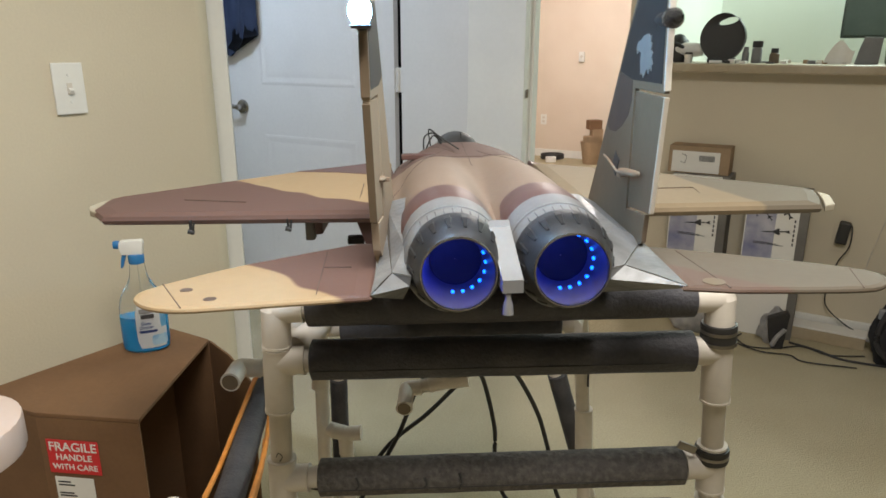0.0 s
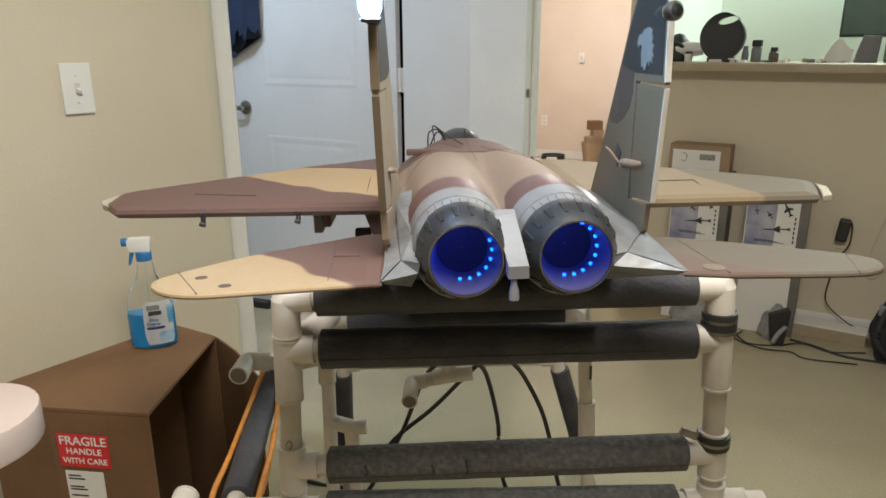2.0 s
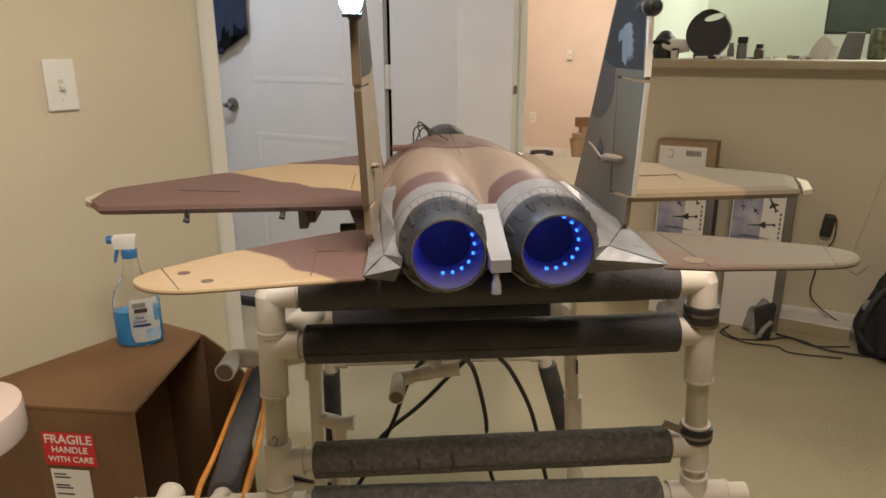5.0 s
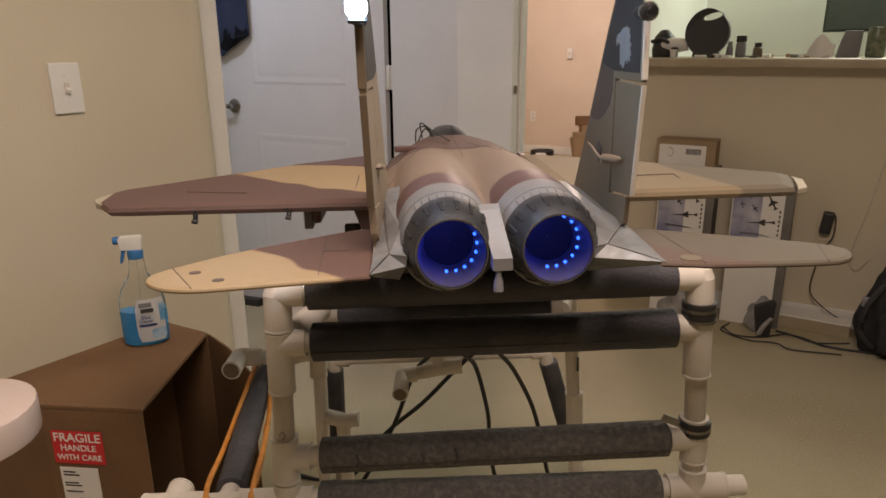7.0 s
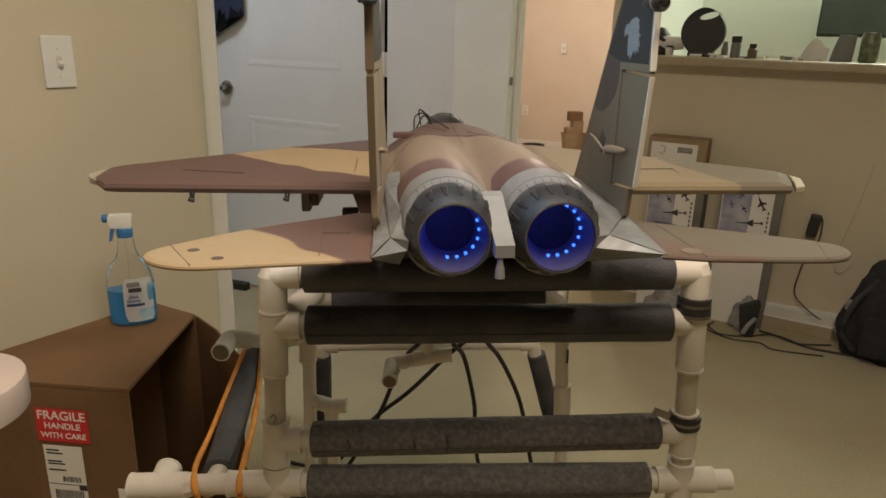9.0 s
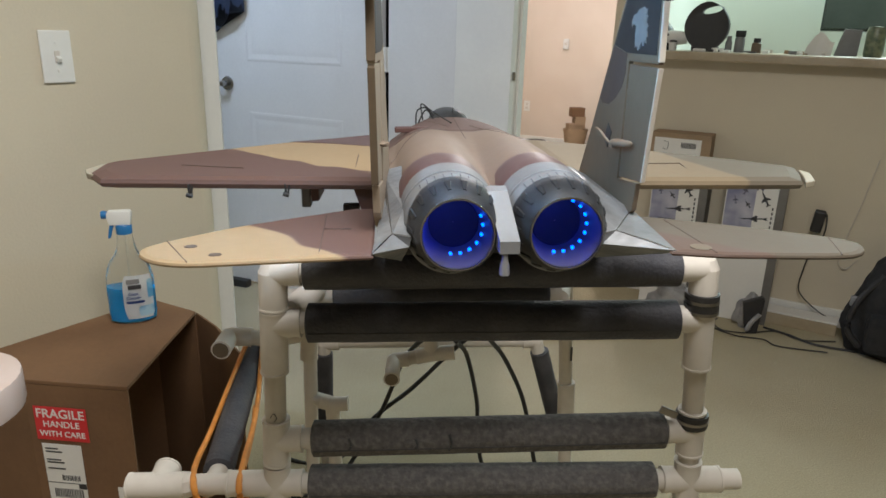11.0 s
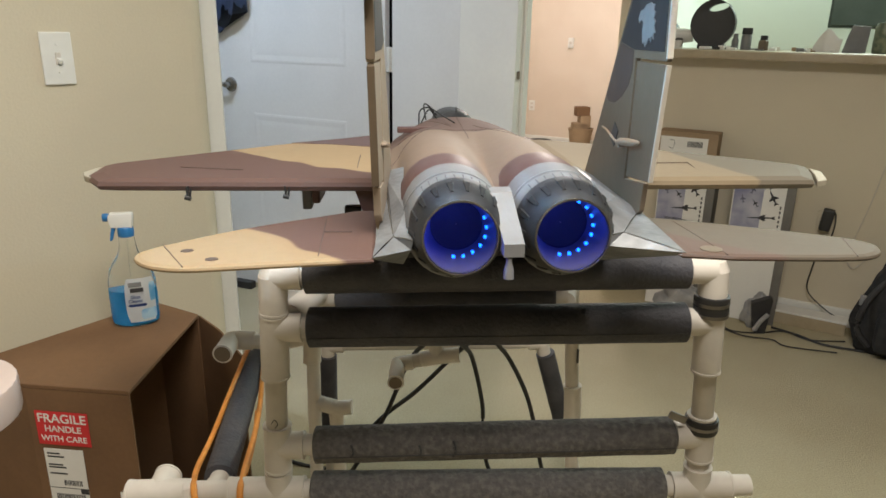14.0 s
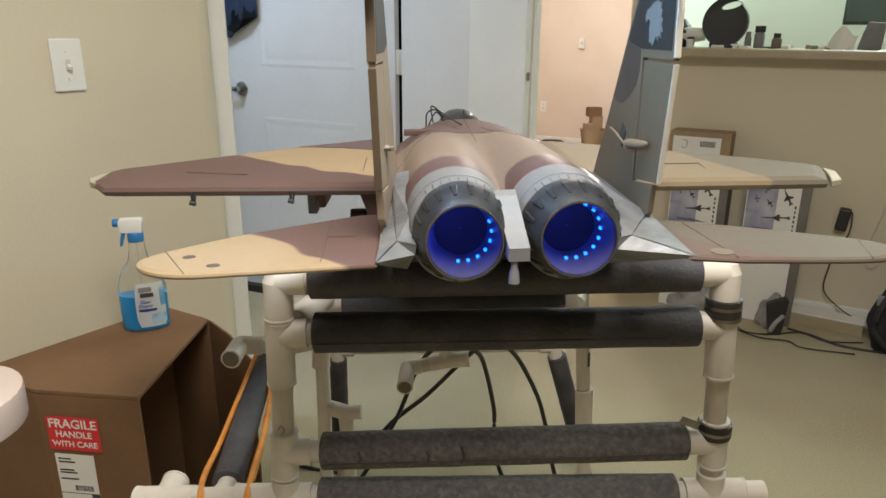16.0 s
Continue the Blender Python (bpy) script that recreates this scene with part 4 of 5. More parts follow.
fitting("elbow_fitting", [((-0.28, 1.6, 0.430), (-0.24, 1.6, 0.430)), ((-0.28, 1.6, 0.430), (-0.281, 1.6, 0.395))])
pipe([(0.28, 1.6, 0.42), (0.39, 1.63, 0.012)], M_PVC)
pipe([(-0.28, 1.6, 0.42), (-0.30, 1.63, 0.012)], M_PVC)
sleeve((0.284, 1.601, 0.403), (0.36, 1.622, 0.12), 0.0245)
sleeve((-0.281, 1.6, 0.405), (-0.295, 1.62, 0.12), 0.0225)
# folded side arm with an orange strap
pipe([(-0.245, 1.2, 0.66), (-0.300, 1.115, 0.672), (-0.352, 1.103, 0.683)], M_PVC)
fitting("elbow_fitting", [((-0.362, 1.102, 0.684), (-0.3635, 1.050, 0.682)), ((-0.362, 1.102, 0.684), (-0.325, 1.108, 0.679))], 0.0165)
# same brown disc for the shaded inside of this elbow
part("bore_shade", turned([(0.0005, 0.0), (0.0142, 0.0), (0.0142, 0.001), (0.0005, 0.001)], "y", 18), M_TAUPE, stand, "brown disc as the shaded open pipe end").matrix_basis = pose(-0.3636, 1.0485, 0.682, 2, 0, -2)
pipe([(-0.298, Y, 0.630), (-0.302, 0.80, 0.612), (-0.345, 1.2, 0.62)], M_PVC)
pipe([(-0.345, 1.2, 0.62), (-0.25, 1.2, 0.64)], M_PVC)
sleeve((-0.303, 0.805, 0.611), (-0.342, 1.17, 0.618), 0.0215)
strap = part("strap", join([tube(arc([(-0.328, 1.20, 0.646), (-0.343, 1.15, 0.652), (-0.346, 1.05, 0.634), (-0.341, 0.9, 0.619), (-0.327, 0.79, 0.636), (-0.307, 0.724, 0.65), (-0.303, 0.725, 0.622), (-0.303, 0.745, 0.612)], 6), 0.0042, 10),
                            tube(arc([(-0.328, 1.20, 0.642), (-0.311, 1.1, 0.628), (-0.293, 1.0, 0.616), (-0.276, 0.9, 0.624), (-0.26, 0.79, 0.642), (-0.249, 0.724, 0.65), (-0.248, 0.725, 0.622), (-0.248, 0.745, 0.612)], 6), 0.0042, 10),
                            tube(arc([(-0.30, 1.0, 0.60), (-0.283, 0.92, 0.605), (-0.268, 0.84, 0.622), (-0.258, 0.78, 0.636)], 6), 0.0034, 10)]), M_ORANGE, stand, "orange elastic strap", True)
# scuffs and pencil marks
for z in (0.742, 0.808):
    part("pencil_mark", tube(arc([(lx(z) - 0.004, Y - 0.0137, z), (lx(z), Y - 0.0139, z + 0.006), (lx(z) + 0.004, Y - 0.0136, z), (lx(z), Y - 0.0139, z - 0.006)], 4), 0.0005, 5), M_INK, stand)

# hoses hanging to the carpet
for pts in ([(0.0, 1.45, 0.52), (-0.06, 1.55, 0.40), (-0.13, 1.6, 0.20), (-0.26, 1.55, 0.012), (-0.42, 1.5, 0.012)],
            [(0.11, 1.5, 0.50), (0.06, 1.58, 0.41), (-0.04, 1.62, 0.28), (-0.14, 1.62, 0.19), (-0.27, 1.66, 0.012), (-0.45, 1.7, 0.012)],
            [(0.07, 1.5, 0.48), (0.105, 1.58, 0.40), (0.14, 1.62, 0.24), (0.145, 1.62, 0.14), (0.18, 1.62, 0.012), (0.3, 1.5, 0.012)],
            [(0.15, 1.5, 0.49), (0.20, 1.58, 0.40), (0.255, 1.62, 0.28), (0.285, 1.62, 0.18), (0.33, 1.6, 0.012), (0.45, 1.5, 0.012)]):
    hose = thing("black_hose", "thin black hose hanging to the carpet", "hose", group="hanging hoses")
    part("hose", tube(arc(pts, 8), 0.006, 10), M_RUBBER, hose, "", True)

# ---- cardboard box and bottle ----


def solid(verts, faces):
    bm = bmesh.new()
    vs = [bm.verts.new(v) for v in verts]
    for f in faces:
        bm.faces.new([vs[i] for i in f])
    bmesh.ops.recalc_face_normals(bm, faces=bm.faces[:])
    return bm


def writing(body, size, m, mat, parent, name="lettering", thick=0.0003):
    cu = bpy.data.curves.new(name, "FONT")
    cu.body, cu.size, cu.extrude, cu.align_x, cu.align_y, cu.offset = body, size, thick, "CENTER", "CENTER", size * 0.012
    tmp = new(name, cu)
    dg = bpy.context.evaluated_depsgraph_get()
    me = bpy.data.meshes.new_from_object(tmp.evaluated_get(dg))
    bpy.data.objects.remove(tmp)
    me.materials.clear()
    me.materials.append(mat)
    ob = new(name, me)
    ob.parent, ob.matrix_basis = parent, m
    return ob


A, B, C, D = Vector((-0.770, 1.146, 0.55)), Vector((-0.5625, 1.122, 0.55)), Vector((-0.553, 1.485, 0.55)), Vector((-0.935, 1.210, 0.55))
G = Vector((-0.681, 1.557, 0.55))
box = thing("cardboard_box", "large brown cardboard box with shipping labels", "box")
ring5 = (A, B, C, G, D)
lo = [Vector((v.x, v.y, 0.0)) for v in ring5]


def board(name, quad, inward, label=""):
    """A sheet of board 4 mm thick from four corners, its thickness along inward."""
    w = Vector(inward).normalized() * 0.004
    q = [Vector(p) for p in quad]
    return part(name, solid([*q, *[p + w for p in q]], [(0, 1, 2, 3), (4, 5, 6, 7), (0, 1, 5, 4), (1, 2, 6, 5), (2, 3, 7, 6), (3, 0, 4, 7)]), M_CARD, box, label)


up = Vector((0, 0, 0.004))
low = Vector((0, 0, -0.005))
inside = (A + C) / 2


def panel_in(p, q):
    v = inside - (p + q) / 2
    return Vector((v.x, v.y, 0))


for name, k in (("front_panel", 0), ("far_panel", 2), ("back_panel", 3), ("left_panel", 4)):
    p, q = ring5[k], ring5[(k + 1) % 5]
    board(name, (lo[k], lo[(k + 1) % 5], q + low, p + low), panel_in(p, q))
part("base_panel", prism([(v.x, v.y) for v in ring5], 0.0, 0.004), M_CARD, box)
part("top_panel", prism([(v.x, v.y) for v in ring5], 0.546, 0.554, 0.0012), M_CARD, box)
E0 = C + Vector((0.071, -0.079, 0.0))
E1 = C + Vector((0.155, -0.205, 0.0))
for p, q in ((C, E0), (E0, E1)):
    board("side_flap", ((p.x, p.y, 0.0), (q.x, q.y, 0.0), q, p), (0.7, 0.5, 0), "open side flap, bent outwards")
fx = (B - A)
fx.z = 0
LM = pose(A.x, A.y, 0, 0, 0, math.degrees(math.atan2(fx.y, fx.x))) @ pose(0, -0.0015, 0)
lab = part("fragile_label", block(0.014, -0.0008, 0.427, 0.120, 0.0, 0.500, 0.0003), M_RED, box, "red fragile shipping label")
lab.matrix_basis = LM
for text, size, z in (("FRAGILE", 0.0265, 0.4845), ("HANDLE", 0.019, 0.462), ("WITH CARE", 0.0172, 0.441)):
    writing(text, size, pose(0.067, -0.0012, z, 90), M_PAPER, lab)
slip = part("address_label", block(0.024, -0.0008, 0.29, 0.104, 0.0, 0.427, 0.0003), M_PAPER, box, "white shipping label with bars")
slip.matrix_basis = LM @ pose(-0.004, 0, -0.009)
rnd = random.Random(3)
bars = []
for z in (0.415, 0.408, 0.39, 0.384, 0.37):
    bars.append(block(0.03, -0.0014, z, 0.03 + rnd.uniform(0.02, 0.045), -0.0007, z + 0.003))
for z0, z1, x0 in ((0.345, 0.357, 0.056), (0.305, 0.325, 0.036)):
    x = x0
    while x < 0.094:
        w = rnd.uniform(0.0008, 0.0022)
        bars.append(block(x, -0.0014, z0, x + w, -0.0007, z1))
        x += w + rnd.uniform(0.0008, 0.002)
bars.append(block(0.088, -0.0014, 0.327, 0.104, -0.0007, 0.338))
bars.append(block(0.024, -0.0013, 0.338, 0.104, -0.0007, 0.3392))
part("print", join(bars), M_INK, slip)
part("packing_slip", block(0.165, -0.001, 0.25, 0.19, 0.0, 0.33, 0.0003), M_PAPER, box, "loose white slip").matrix_basis = LM

M_CLEAR = glass("clear_plastic", (0.95, 0.97, 0.97), 0.22)
M_CLEAR.node_tree.nodes["Principled BSDF"].inputs["IOR"].default_value = 1.16
M_BLUE = material("blue_cleaner", (0.02, 0.26, 0.62), (0.03, 0.32, 0.70), 0.08, scale=12, amount=0.1, bump=0)
M_BLUEP = material("blue_plastic", (0.03, 0.17, 0.42), None, 0.35, scale=20, amount=0.1, bump=0)
M_NAVYP = material("navy_print", (0.03, 0.07, 0.25), None, 0.4, scale=20, amount=0.1, bump=0)
M_SKYP = material("sky_blue_print", (0.18, 0.5, 0.78), (0.6, 0.8, 0.92), 0.4, scale=22, amount=0.1, bump=0)
M_LABEL = material("glossy_label", (0.82, 0.83, 0.84), None, 0.35, scale=20, amount=0.05, bump=0)
bottle = thing("spray_bottle", "half-full blue glass cleaner spray bottle", "bottle", pose(-0.675, 1.434, 0.5545, 0, 0, 14) @ Matrix.Diagonal((0.93, 0.93, 1.05, 1)))


def oval(profile, squash=0.62, steps=36):
    return rings([[(r * math.cos(a), r * squash * math.sin(a), z) for a in [2 * math.pi * i / steps for i in range(steps)]] for r, z in profile])


part("bottle_body", oval([(0.044, 0.0), (0.052, 0.004), (0.054, 0.02), (0.0545, 0.07), (0.053, 0.100), (0.047, 0.122), (0.038, 0.138), (0.028, 0.150), (0.0215, 0.163), (0.0185, 0.180), (0.0170, 0.196), (0.0165, 0.2)]), M_CLEAR, bottle, "clear plastic bottle", True)
part("liquid", oval([(0.0435, 0.002), (0.0512, 0.006), (0.0532, 0.02), (0.0532, 0.068), (0.0528, 0.08)]), M_BLUE, bottle, "blue cleaning liquid", True)


def wrap(r0, a0, a1, z0, z1, mat, name, label="", parent=None, rr=0.0004, n=14, tilt=0.0):
    """A printed label that follows the oval bottle."""
    rowz = [z0 + (z1 - z0) * i / 6 for i in range(7)]
    bm = bmesh.new()
    grid = []
    for i, z in enumerate(rowz):
        e = 1 - (2 * i / 6 - 1) ** 4 * 0.18
        grid.append([bm.verts.new(((r0 + rr) * math.cos(a), (r0 + rr) * 0.62 * math.sin(a), z)) for a in [radians((a0 + a1) / 2 + ((a1 - a0) / 2) * e * (2 * k / n - 1)) for k in range(n + 1)]])
    for g, h in zip(grid, grid[1:]):
        for k in range(n):
            bm.faces.new((g[k], g[k + 1], h[k + 1], h[k]))
    bmesh.ops.solidify(bm, geom=bm.faces[:], thickness=-0.0004)
    return part(name, bm, mat, parent or bottle, label, True)


lb = wrap(0.0548, 256, 336, 0.012, 0.110, M_LABEL, "bottle_label", "white and blue printed label")
wrap(0.0549, 290, 336, 0.017, 0.040, M_SKYP, "label_wave", "blue printed wave", lb)
wrap(0.0549, 316, 337, 0.056, 0.098, M_SKYP, "label_wave", "blue printed side field", lb)
wrap(0.0549, 262, 306, 0.047, 0.053, M_NAVYP, "label_band", "navy printed band", lb)
LT = pose(0.0115, -0.0341, 0, 0, 0, 9)
for text, size, z, mt in (("Glass", 0.010, 0.069, M_NAVYP), ("Cleaner", 0.010, 0.060, M_NAVYP)):
    writing(text, size, LT @ pose(-0.002, -0.0004, z, 90), mt, lb)
part("label_mark", block(-0.012, -0.0012, 0.080, 0.017, 0.0003, 0.089, 0.0004, LT), M_INK, lb, "dark printed brand bar")
part("label_mark", block(-0.015, -0.0012, 0.092, 0.014, 0.0003, 0.102, 0.0004, LT), M_GREY, lb, "grey printed brand bar")
part("collar", turned([(0.0005, 0.196), (0.0175, 0.196), (0.018, 0.2), (0.018, 0.212), (0.0155, 0.216), (0.0005, 0.216)], "z", 28), M_BLUEP, bottle, "blue screw collar", True)
part("spray_head", prism([(-0.030, 0.216), (0.016, 0.214), (0.020, 0.240), (0.018, 0.246), (-0.030, 0.246), (-0.034, 0.240), (-0.034, 0.230)], -0.0105, 0.0105, 0.004, Matrix(((1, 0, 0, 0), (0, 0, 1, 0), (0, 1, 0, 0), (0, 0, 0, 1)))), M_WHITE, bottle, "white trigger head", True)
part("nozzle_tip", turned([(0.0005, -0.046), (0.008, -0.046), (0.009, -0.040), (0.008, -0.033), (0.0005, -0.033)], "x", 16), M_BLUEP, bottle, "blue nozzle", True).location = (0, 0, 0.237)
part("trigger", prism([(-0.026, 0.228), (-0.016, 0.226), (-0.024, 0.205), (-0.030, 0.188), (-0.036, 0.186), (-0.033, 0.204)], -0.006, 0.006, 0.002, Matrix(((1, 0, 0, 0), (0, 0, 1, 0), (0, 1, 0, 0), (0, 0, 0, 1)))), M_BLUEP, bottle, "blue trigger")
part("dip_tube", tube([(0.0, 0.0, 0.01), (0.002, 0, 0.195)], 0.0025, 8), M_CLEAR, bottle)

# white side table whose rounded corner shows
M_TABLE = material("off_white_plastic", (0.52, 0.42, 0.365), (0.49, 0.395, 0.345), 0.45, scale=6, detail=90, amount=0.1, bump=0.03)
table = thing("side_table", "white plastic side table with rounded corners", "table")
outline = [(-0.512 + 0.0765 * math.cos(radians(a)), 0.612 + 0.0765 * math.sin(radians(a))) for a in range(-90, 91, 10)] + [(-0.95, 0.6885), (-0.95, 0.5355)]
part("tabletop", prism(outline, 0.806, 0.845, 0.006), M_TABLE, table, "", True)
for x, y in ((-0.60, 0.57), (-0.60, 0.655), (-0.9, 0.57), (-0.9, 0.655)):
    part("leg", tube([(x, y, 0.806), (x - 0.02, y, 0.0)], 0.014, 14), M_TABLE, table, "", True)

# ---- along the half wall ----


def scribble(parent, w, h, seed, depth):
    """Small printed aircraft silhouettes: a slim body, swept wings and a tail."""
    r = random.Random(seed)
    face = Matrix(((1, 0, 0, 0), (0, 0, 1, depth - 0.0012), (0, 1, 0, 0), (0, 0, 0, 1)))
    for x, z, k, turn, mat in ((0.022, 0.475, 2.0, 96, M_INK), (w * 0.27, 0.565, 1.25, 30, M_INK), (w * 0.10, 0.615, 1.0, 62, M_WASH2), (-w * 0.12, 0.595, 0.8, -20, M_WASH2), (-w * 0.3, 0.55, 0.7, 15, M_WASH2), (-w * 0.05, 0.535, 0.7, 40, M_INK)):
        half = [(0.0, 0.030), (0.003, 0.018), (0.004, 0.006), (0.019, -0.004), (0.019, -0.008), (0.004, -0.006), (0.003, -0.018), (0.009, -0.024), (0.008, -0.027), (0.0, -0.025)]
        out = half + [(-a, b) for a, b in half[-2:0:-1]]
        flat = 0.35 if turn > 80 else 0.8
        c, s = math.cos(radians(turn)), math.sin(radians(turn))
        pts = [(x + k * (a * flat * c - b * s), z + k * (a * flat * s + b * c) + r.uniform(-0.001, 0.001)) for a, b in out]
        part("printed_shape", prism(pts, -0.0006, 0.0006, 0, face), mat, parent, "dark printed aircraft picture")


M_WASH2 = material("slate_print", (0.10, 0.10, 0.15), (0.16, 0.16, 0.22), 0.4, scale=20, amount=0.2, bump=0)
M_WASH = material("violet_print", (0.17, 0.18, 0.32), (0.50, 0.49, 0.56), 0.35, scale=7, detail=30, amount=0.3, bump=0, ramp=(0.35, 0.65))
M_SIDE = material("grey_carton_side", (0.18, 0.17, 0.155), (0.14, 0.13, 0.12), 0.6, scale=6, amount=0.3, bump=0.05)
for s, w, h, seed in ((-0.40, 0.205, 0.685, 5), (-0.085, 0.205, 0.645, 9)):
    bx = thing("product_box", "white printed carton with pictures of aircraft", "box", facing(s, -0.17, 0.0), group="printed cartons")
    part("carton", block(-w / 2, 0.003, 0, w / 2 + 0.035, 0.15, h, 0.002), M_SIDE, bx, "grey carton side")
    part("printed_front", block(-w / 2, 0.0, 0.002, w / 2, 0.004, h - 0.002, 0.0005), M_PAPER, bx, "white printed front")
    part("printed_wash", block(-w / 2 + 0.004, -0.001, 0.30, w * 0.08, 0.0005, h - 0.012), M_WASH, bx, "violet printed picture")
    scribble(bx, w, h, seed, -0.0008)
    part("print_lines", join([block(-0.06, -0.0018, 0.415 + 0.004 * k, 0.055 - 0.02 * k, -0.0004, 0.417 + 0.004 * k) for k in range(3)] + [block(0.086, -0.0018, 0.42 + 0.02 * k, 0.092, -0.0004, 0.432 + 0.02 * k) for k in range(6)]), M_INK, bx)
bb = thing("cardboard_carton", "brown cardboard carton with a white label", "box", facing(-0.405, -0.14, 0.6855))
part("carton", block(-0.13, 0.0, 0, 0.125, 0.12, 0.118, 0.002), M_CARD2, bb)
ll = part("label", block(-0.115, -0.0012, 0.004, 0.085, 0.0, 0.096), M_PAPER, bb, "white shipping label")
part("bar_print", join([block(0.0 + 0.005 * k, -0.002, 0.055, 0.003 + 0.005 * k, -0.001, 0.08) for k in range(13)]), M_INK, ll)
part("print_loop", tube(arc([(-0.075, -0.0015, 0.082), (-0.055, -0.0015, 0.075), (-0.06, -0.0015, 0.045), (-0.078, -0.0015, 0.05)], 5), 0.0012, 6), M_INK, ll)

# clutter under the tailplane: bags and a folded case
M_POLY = material("grey_plastic_bag", (0.34, 0.33, 0.33), (0.20, 0.20, 0.21), 0.45, scale=14, detail=60, amount=0.4, bump=0.4)


def crumple(name, label, cat, m, sx, sy, sz, mat, seed, rough=0.35):
    """A slumped bag: a rounded lump with folds, flat underneath."""
    bm = bmesh.new()
    bmesh.ops.create_icosphere(bm, subdivisions=4, radius=1.0)
    off = Vector((seed * 3.1, seed * 1.7, seed))
    for v in bm.verts:
        n = noise.noise(v.co * 1.6 + off) * rough + noise.noise(v.co * 4.0 + off) * rough * 0.35
        v.co *= 1 + n
        v.co.x, v.co.y, v.co.z = v.co.x * sx, v.co.y * sy, max(v.co.z, -0.72) * sz + 0.72 * sz
    root = thing(name, label, cat, m)
    part("shell", bm, mat, root, "", True)
    return root


crumple("plastic_bag", "crumpled grey plastic bag on the carpet", "bag", facing(-0.33, -0.25), 0.10, 0.05, 0.09, M_POLY, 1)
crumple("plastic_bag", "crumpled pale plastic bag against the carton", "bag", facing(-0.02, -0.225), 0.05, 0.03, 0.09, M_POLY, 4)
cs = thing("folded_case", "black folded case leaning on the cartons", "case", facing(0.0, -0.27, 0.0, 8) @ Matrix.Diagonal((0.8, 0.8, 0.66, 1)))
part("shell", prism([(-0.055, 0.20), (0.035, 0.255), (0.05, 0.235), (0.035, 0.0), (-0.02, 0.0), (-0.035, 0.05)], -0.02, 0.02, 0.006, Matrix(((1, 0, 0, 0), (0, 0, 1, 0), (0, 1, 0, 0), (0, 0, 0, 1)))), M_BLACK, cs)
part("grip", turned([(0.0005, -0.025), (0.016, -0.025), (0.016, -0.02), (0.0005, -0.02)], "y", 18), M_RUBBER, cs).location = (0.022, 0, 0.228)
part("strap", tube(arc([(-0.018, -0.024, 0.02), (0.0, -0.028, 0.08), (0.035, -0.024, 0.14)], 6), 0.013, 8), M_POLY, cs, "grey plastic strip", True)

pk = thing("flat_carton", "low pale carton lying along the wall", "box", facing(0.165, -0.085, 0.0, -3))
part("carton", block(-0.17, -0.04, 0, 0.165, 0.05, 0.052, 0.003), M_WOOD, pk)
part("lid", block(-0.172, -0.042, 0.0525, 0.167, 0.052, 0.06, 0.002), M_PAPER, pk, "pale lid")
pw = thing("power_supply", "small black power brick", "power supply", facing(-0.055, -0.13, 0.0, 20))
part("brick", block(-0.045, -0.025, 0, 0.045, 0.025, 0.03, 0.005), M_RUBBER, pw)
ch = thing("wall_charger", "black charger plugged into the wall", "charger", facing(0.183, 0.0, 0.467))
part("body", block(-0.022, -0.05, -0.045, 0.022, -0.006, 0.05, 0.008, pose(0, 0, 0, 0, 6, 0)), M_RUBBER, ch)
part("outlet_plate", block(-0.036, -0.006, -0.085, 0.036, 0.0, 0.035, 0.002), M_WALL, ch, "beige outlet plate")
part("cord", tube(arc([(0.012, -0.03, 0.045), (0.03, -0.04, 0.03), (0.03, -0.05, -0.05), (0.0, -0.04, -0.12), (-0.02, -0.03, -0.22), (-0.02, -0.04, -0.32), (0.06, -0.05, -0.39), (0.14, -0.06, -0.425)], 8), 0.003, 8), M_RUBBER, ch, "thin black cord", True)
c2 = thing("wall_cable", "thin white cable down the wall", "cable", facing(0.30, -0.004, 0.0))
part("cable", tube(arc([(0.06, 0, 0.75), (0.03, 0, 0.55), (0.0, -0.002, 0.40), (-0.01, -0.004, 0.30), (0.02, -0.006, 0.27), (0.06, -0.006, 0.32)], 8), 0.0022, 8), M_PVC2, c2, "", True)
for k, pts in enumerate(([(-0.16, -0.26), (-0.1, -0.33), (0.0, -0.30), (0.1, -0.22), (0.2, -0.26), (0.33, -0.2)], [(-0.14, -0.2), (-0.16, -0.3), (-0.05, -0.36), (0.06, -0.34), (0.12, -0.38), (0.3, -0.34)], [(0.05, -0.2), (0.15, -0.23), (0.25, -0.28), (0.4, -0.27)])):
    cb = thing("floor_cable", "black cable lying on the carpet", "cable", facing(0, 0, 0), group="cables on the carpet")
    part("cable", tube(arc([(x, y, 0.006) for x, y in pts], 8), 0.005 if k == 2 else 0.003, 8), M_RUBBER, cb, "", True)

M_FABRIC = material("black_fabric", (0.016, 0.016, 0.017), (0.024, 0.023, 0.024), 0.9, scale=30, detail=260, amount=0.6, bump=0.8)
pack = crumple("black_backpack", "black backpack slumped against the wall", "backpack", facing(0.52, -0.22), 0.175, 0.12, 0.235, M_FABRIC, 7, 0.26)
part("buckle", block(-0.012, -0.01, -0.02, 0.012, 0.01, 0.02, 0.004), M_POLY, pack, "pale plastic buckle").location = (-0.165, -0.05, 0.22)
part("pocket", block(-0.11, -0.15, 0.04, 0.1, -0.06, 0.2, 0.03), M_FABRIC, pack, "front pocket")
part("strap", tube(arc([(-0.12, -0.1, 0.05), (-0.17, -0.1, 0.12), (-0.15, -0.09, 0.24), (-0.08, -0.05, 0.34)], 6), 0.012, 8), M_BLACK, pack, "shoulder strap", True)

# ---- on the counter ----
ZC = 1.1525


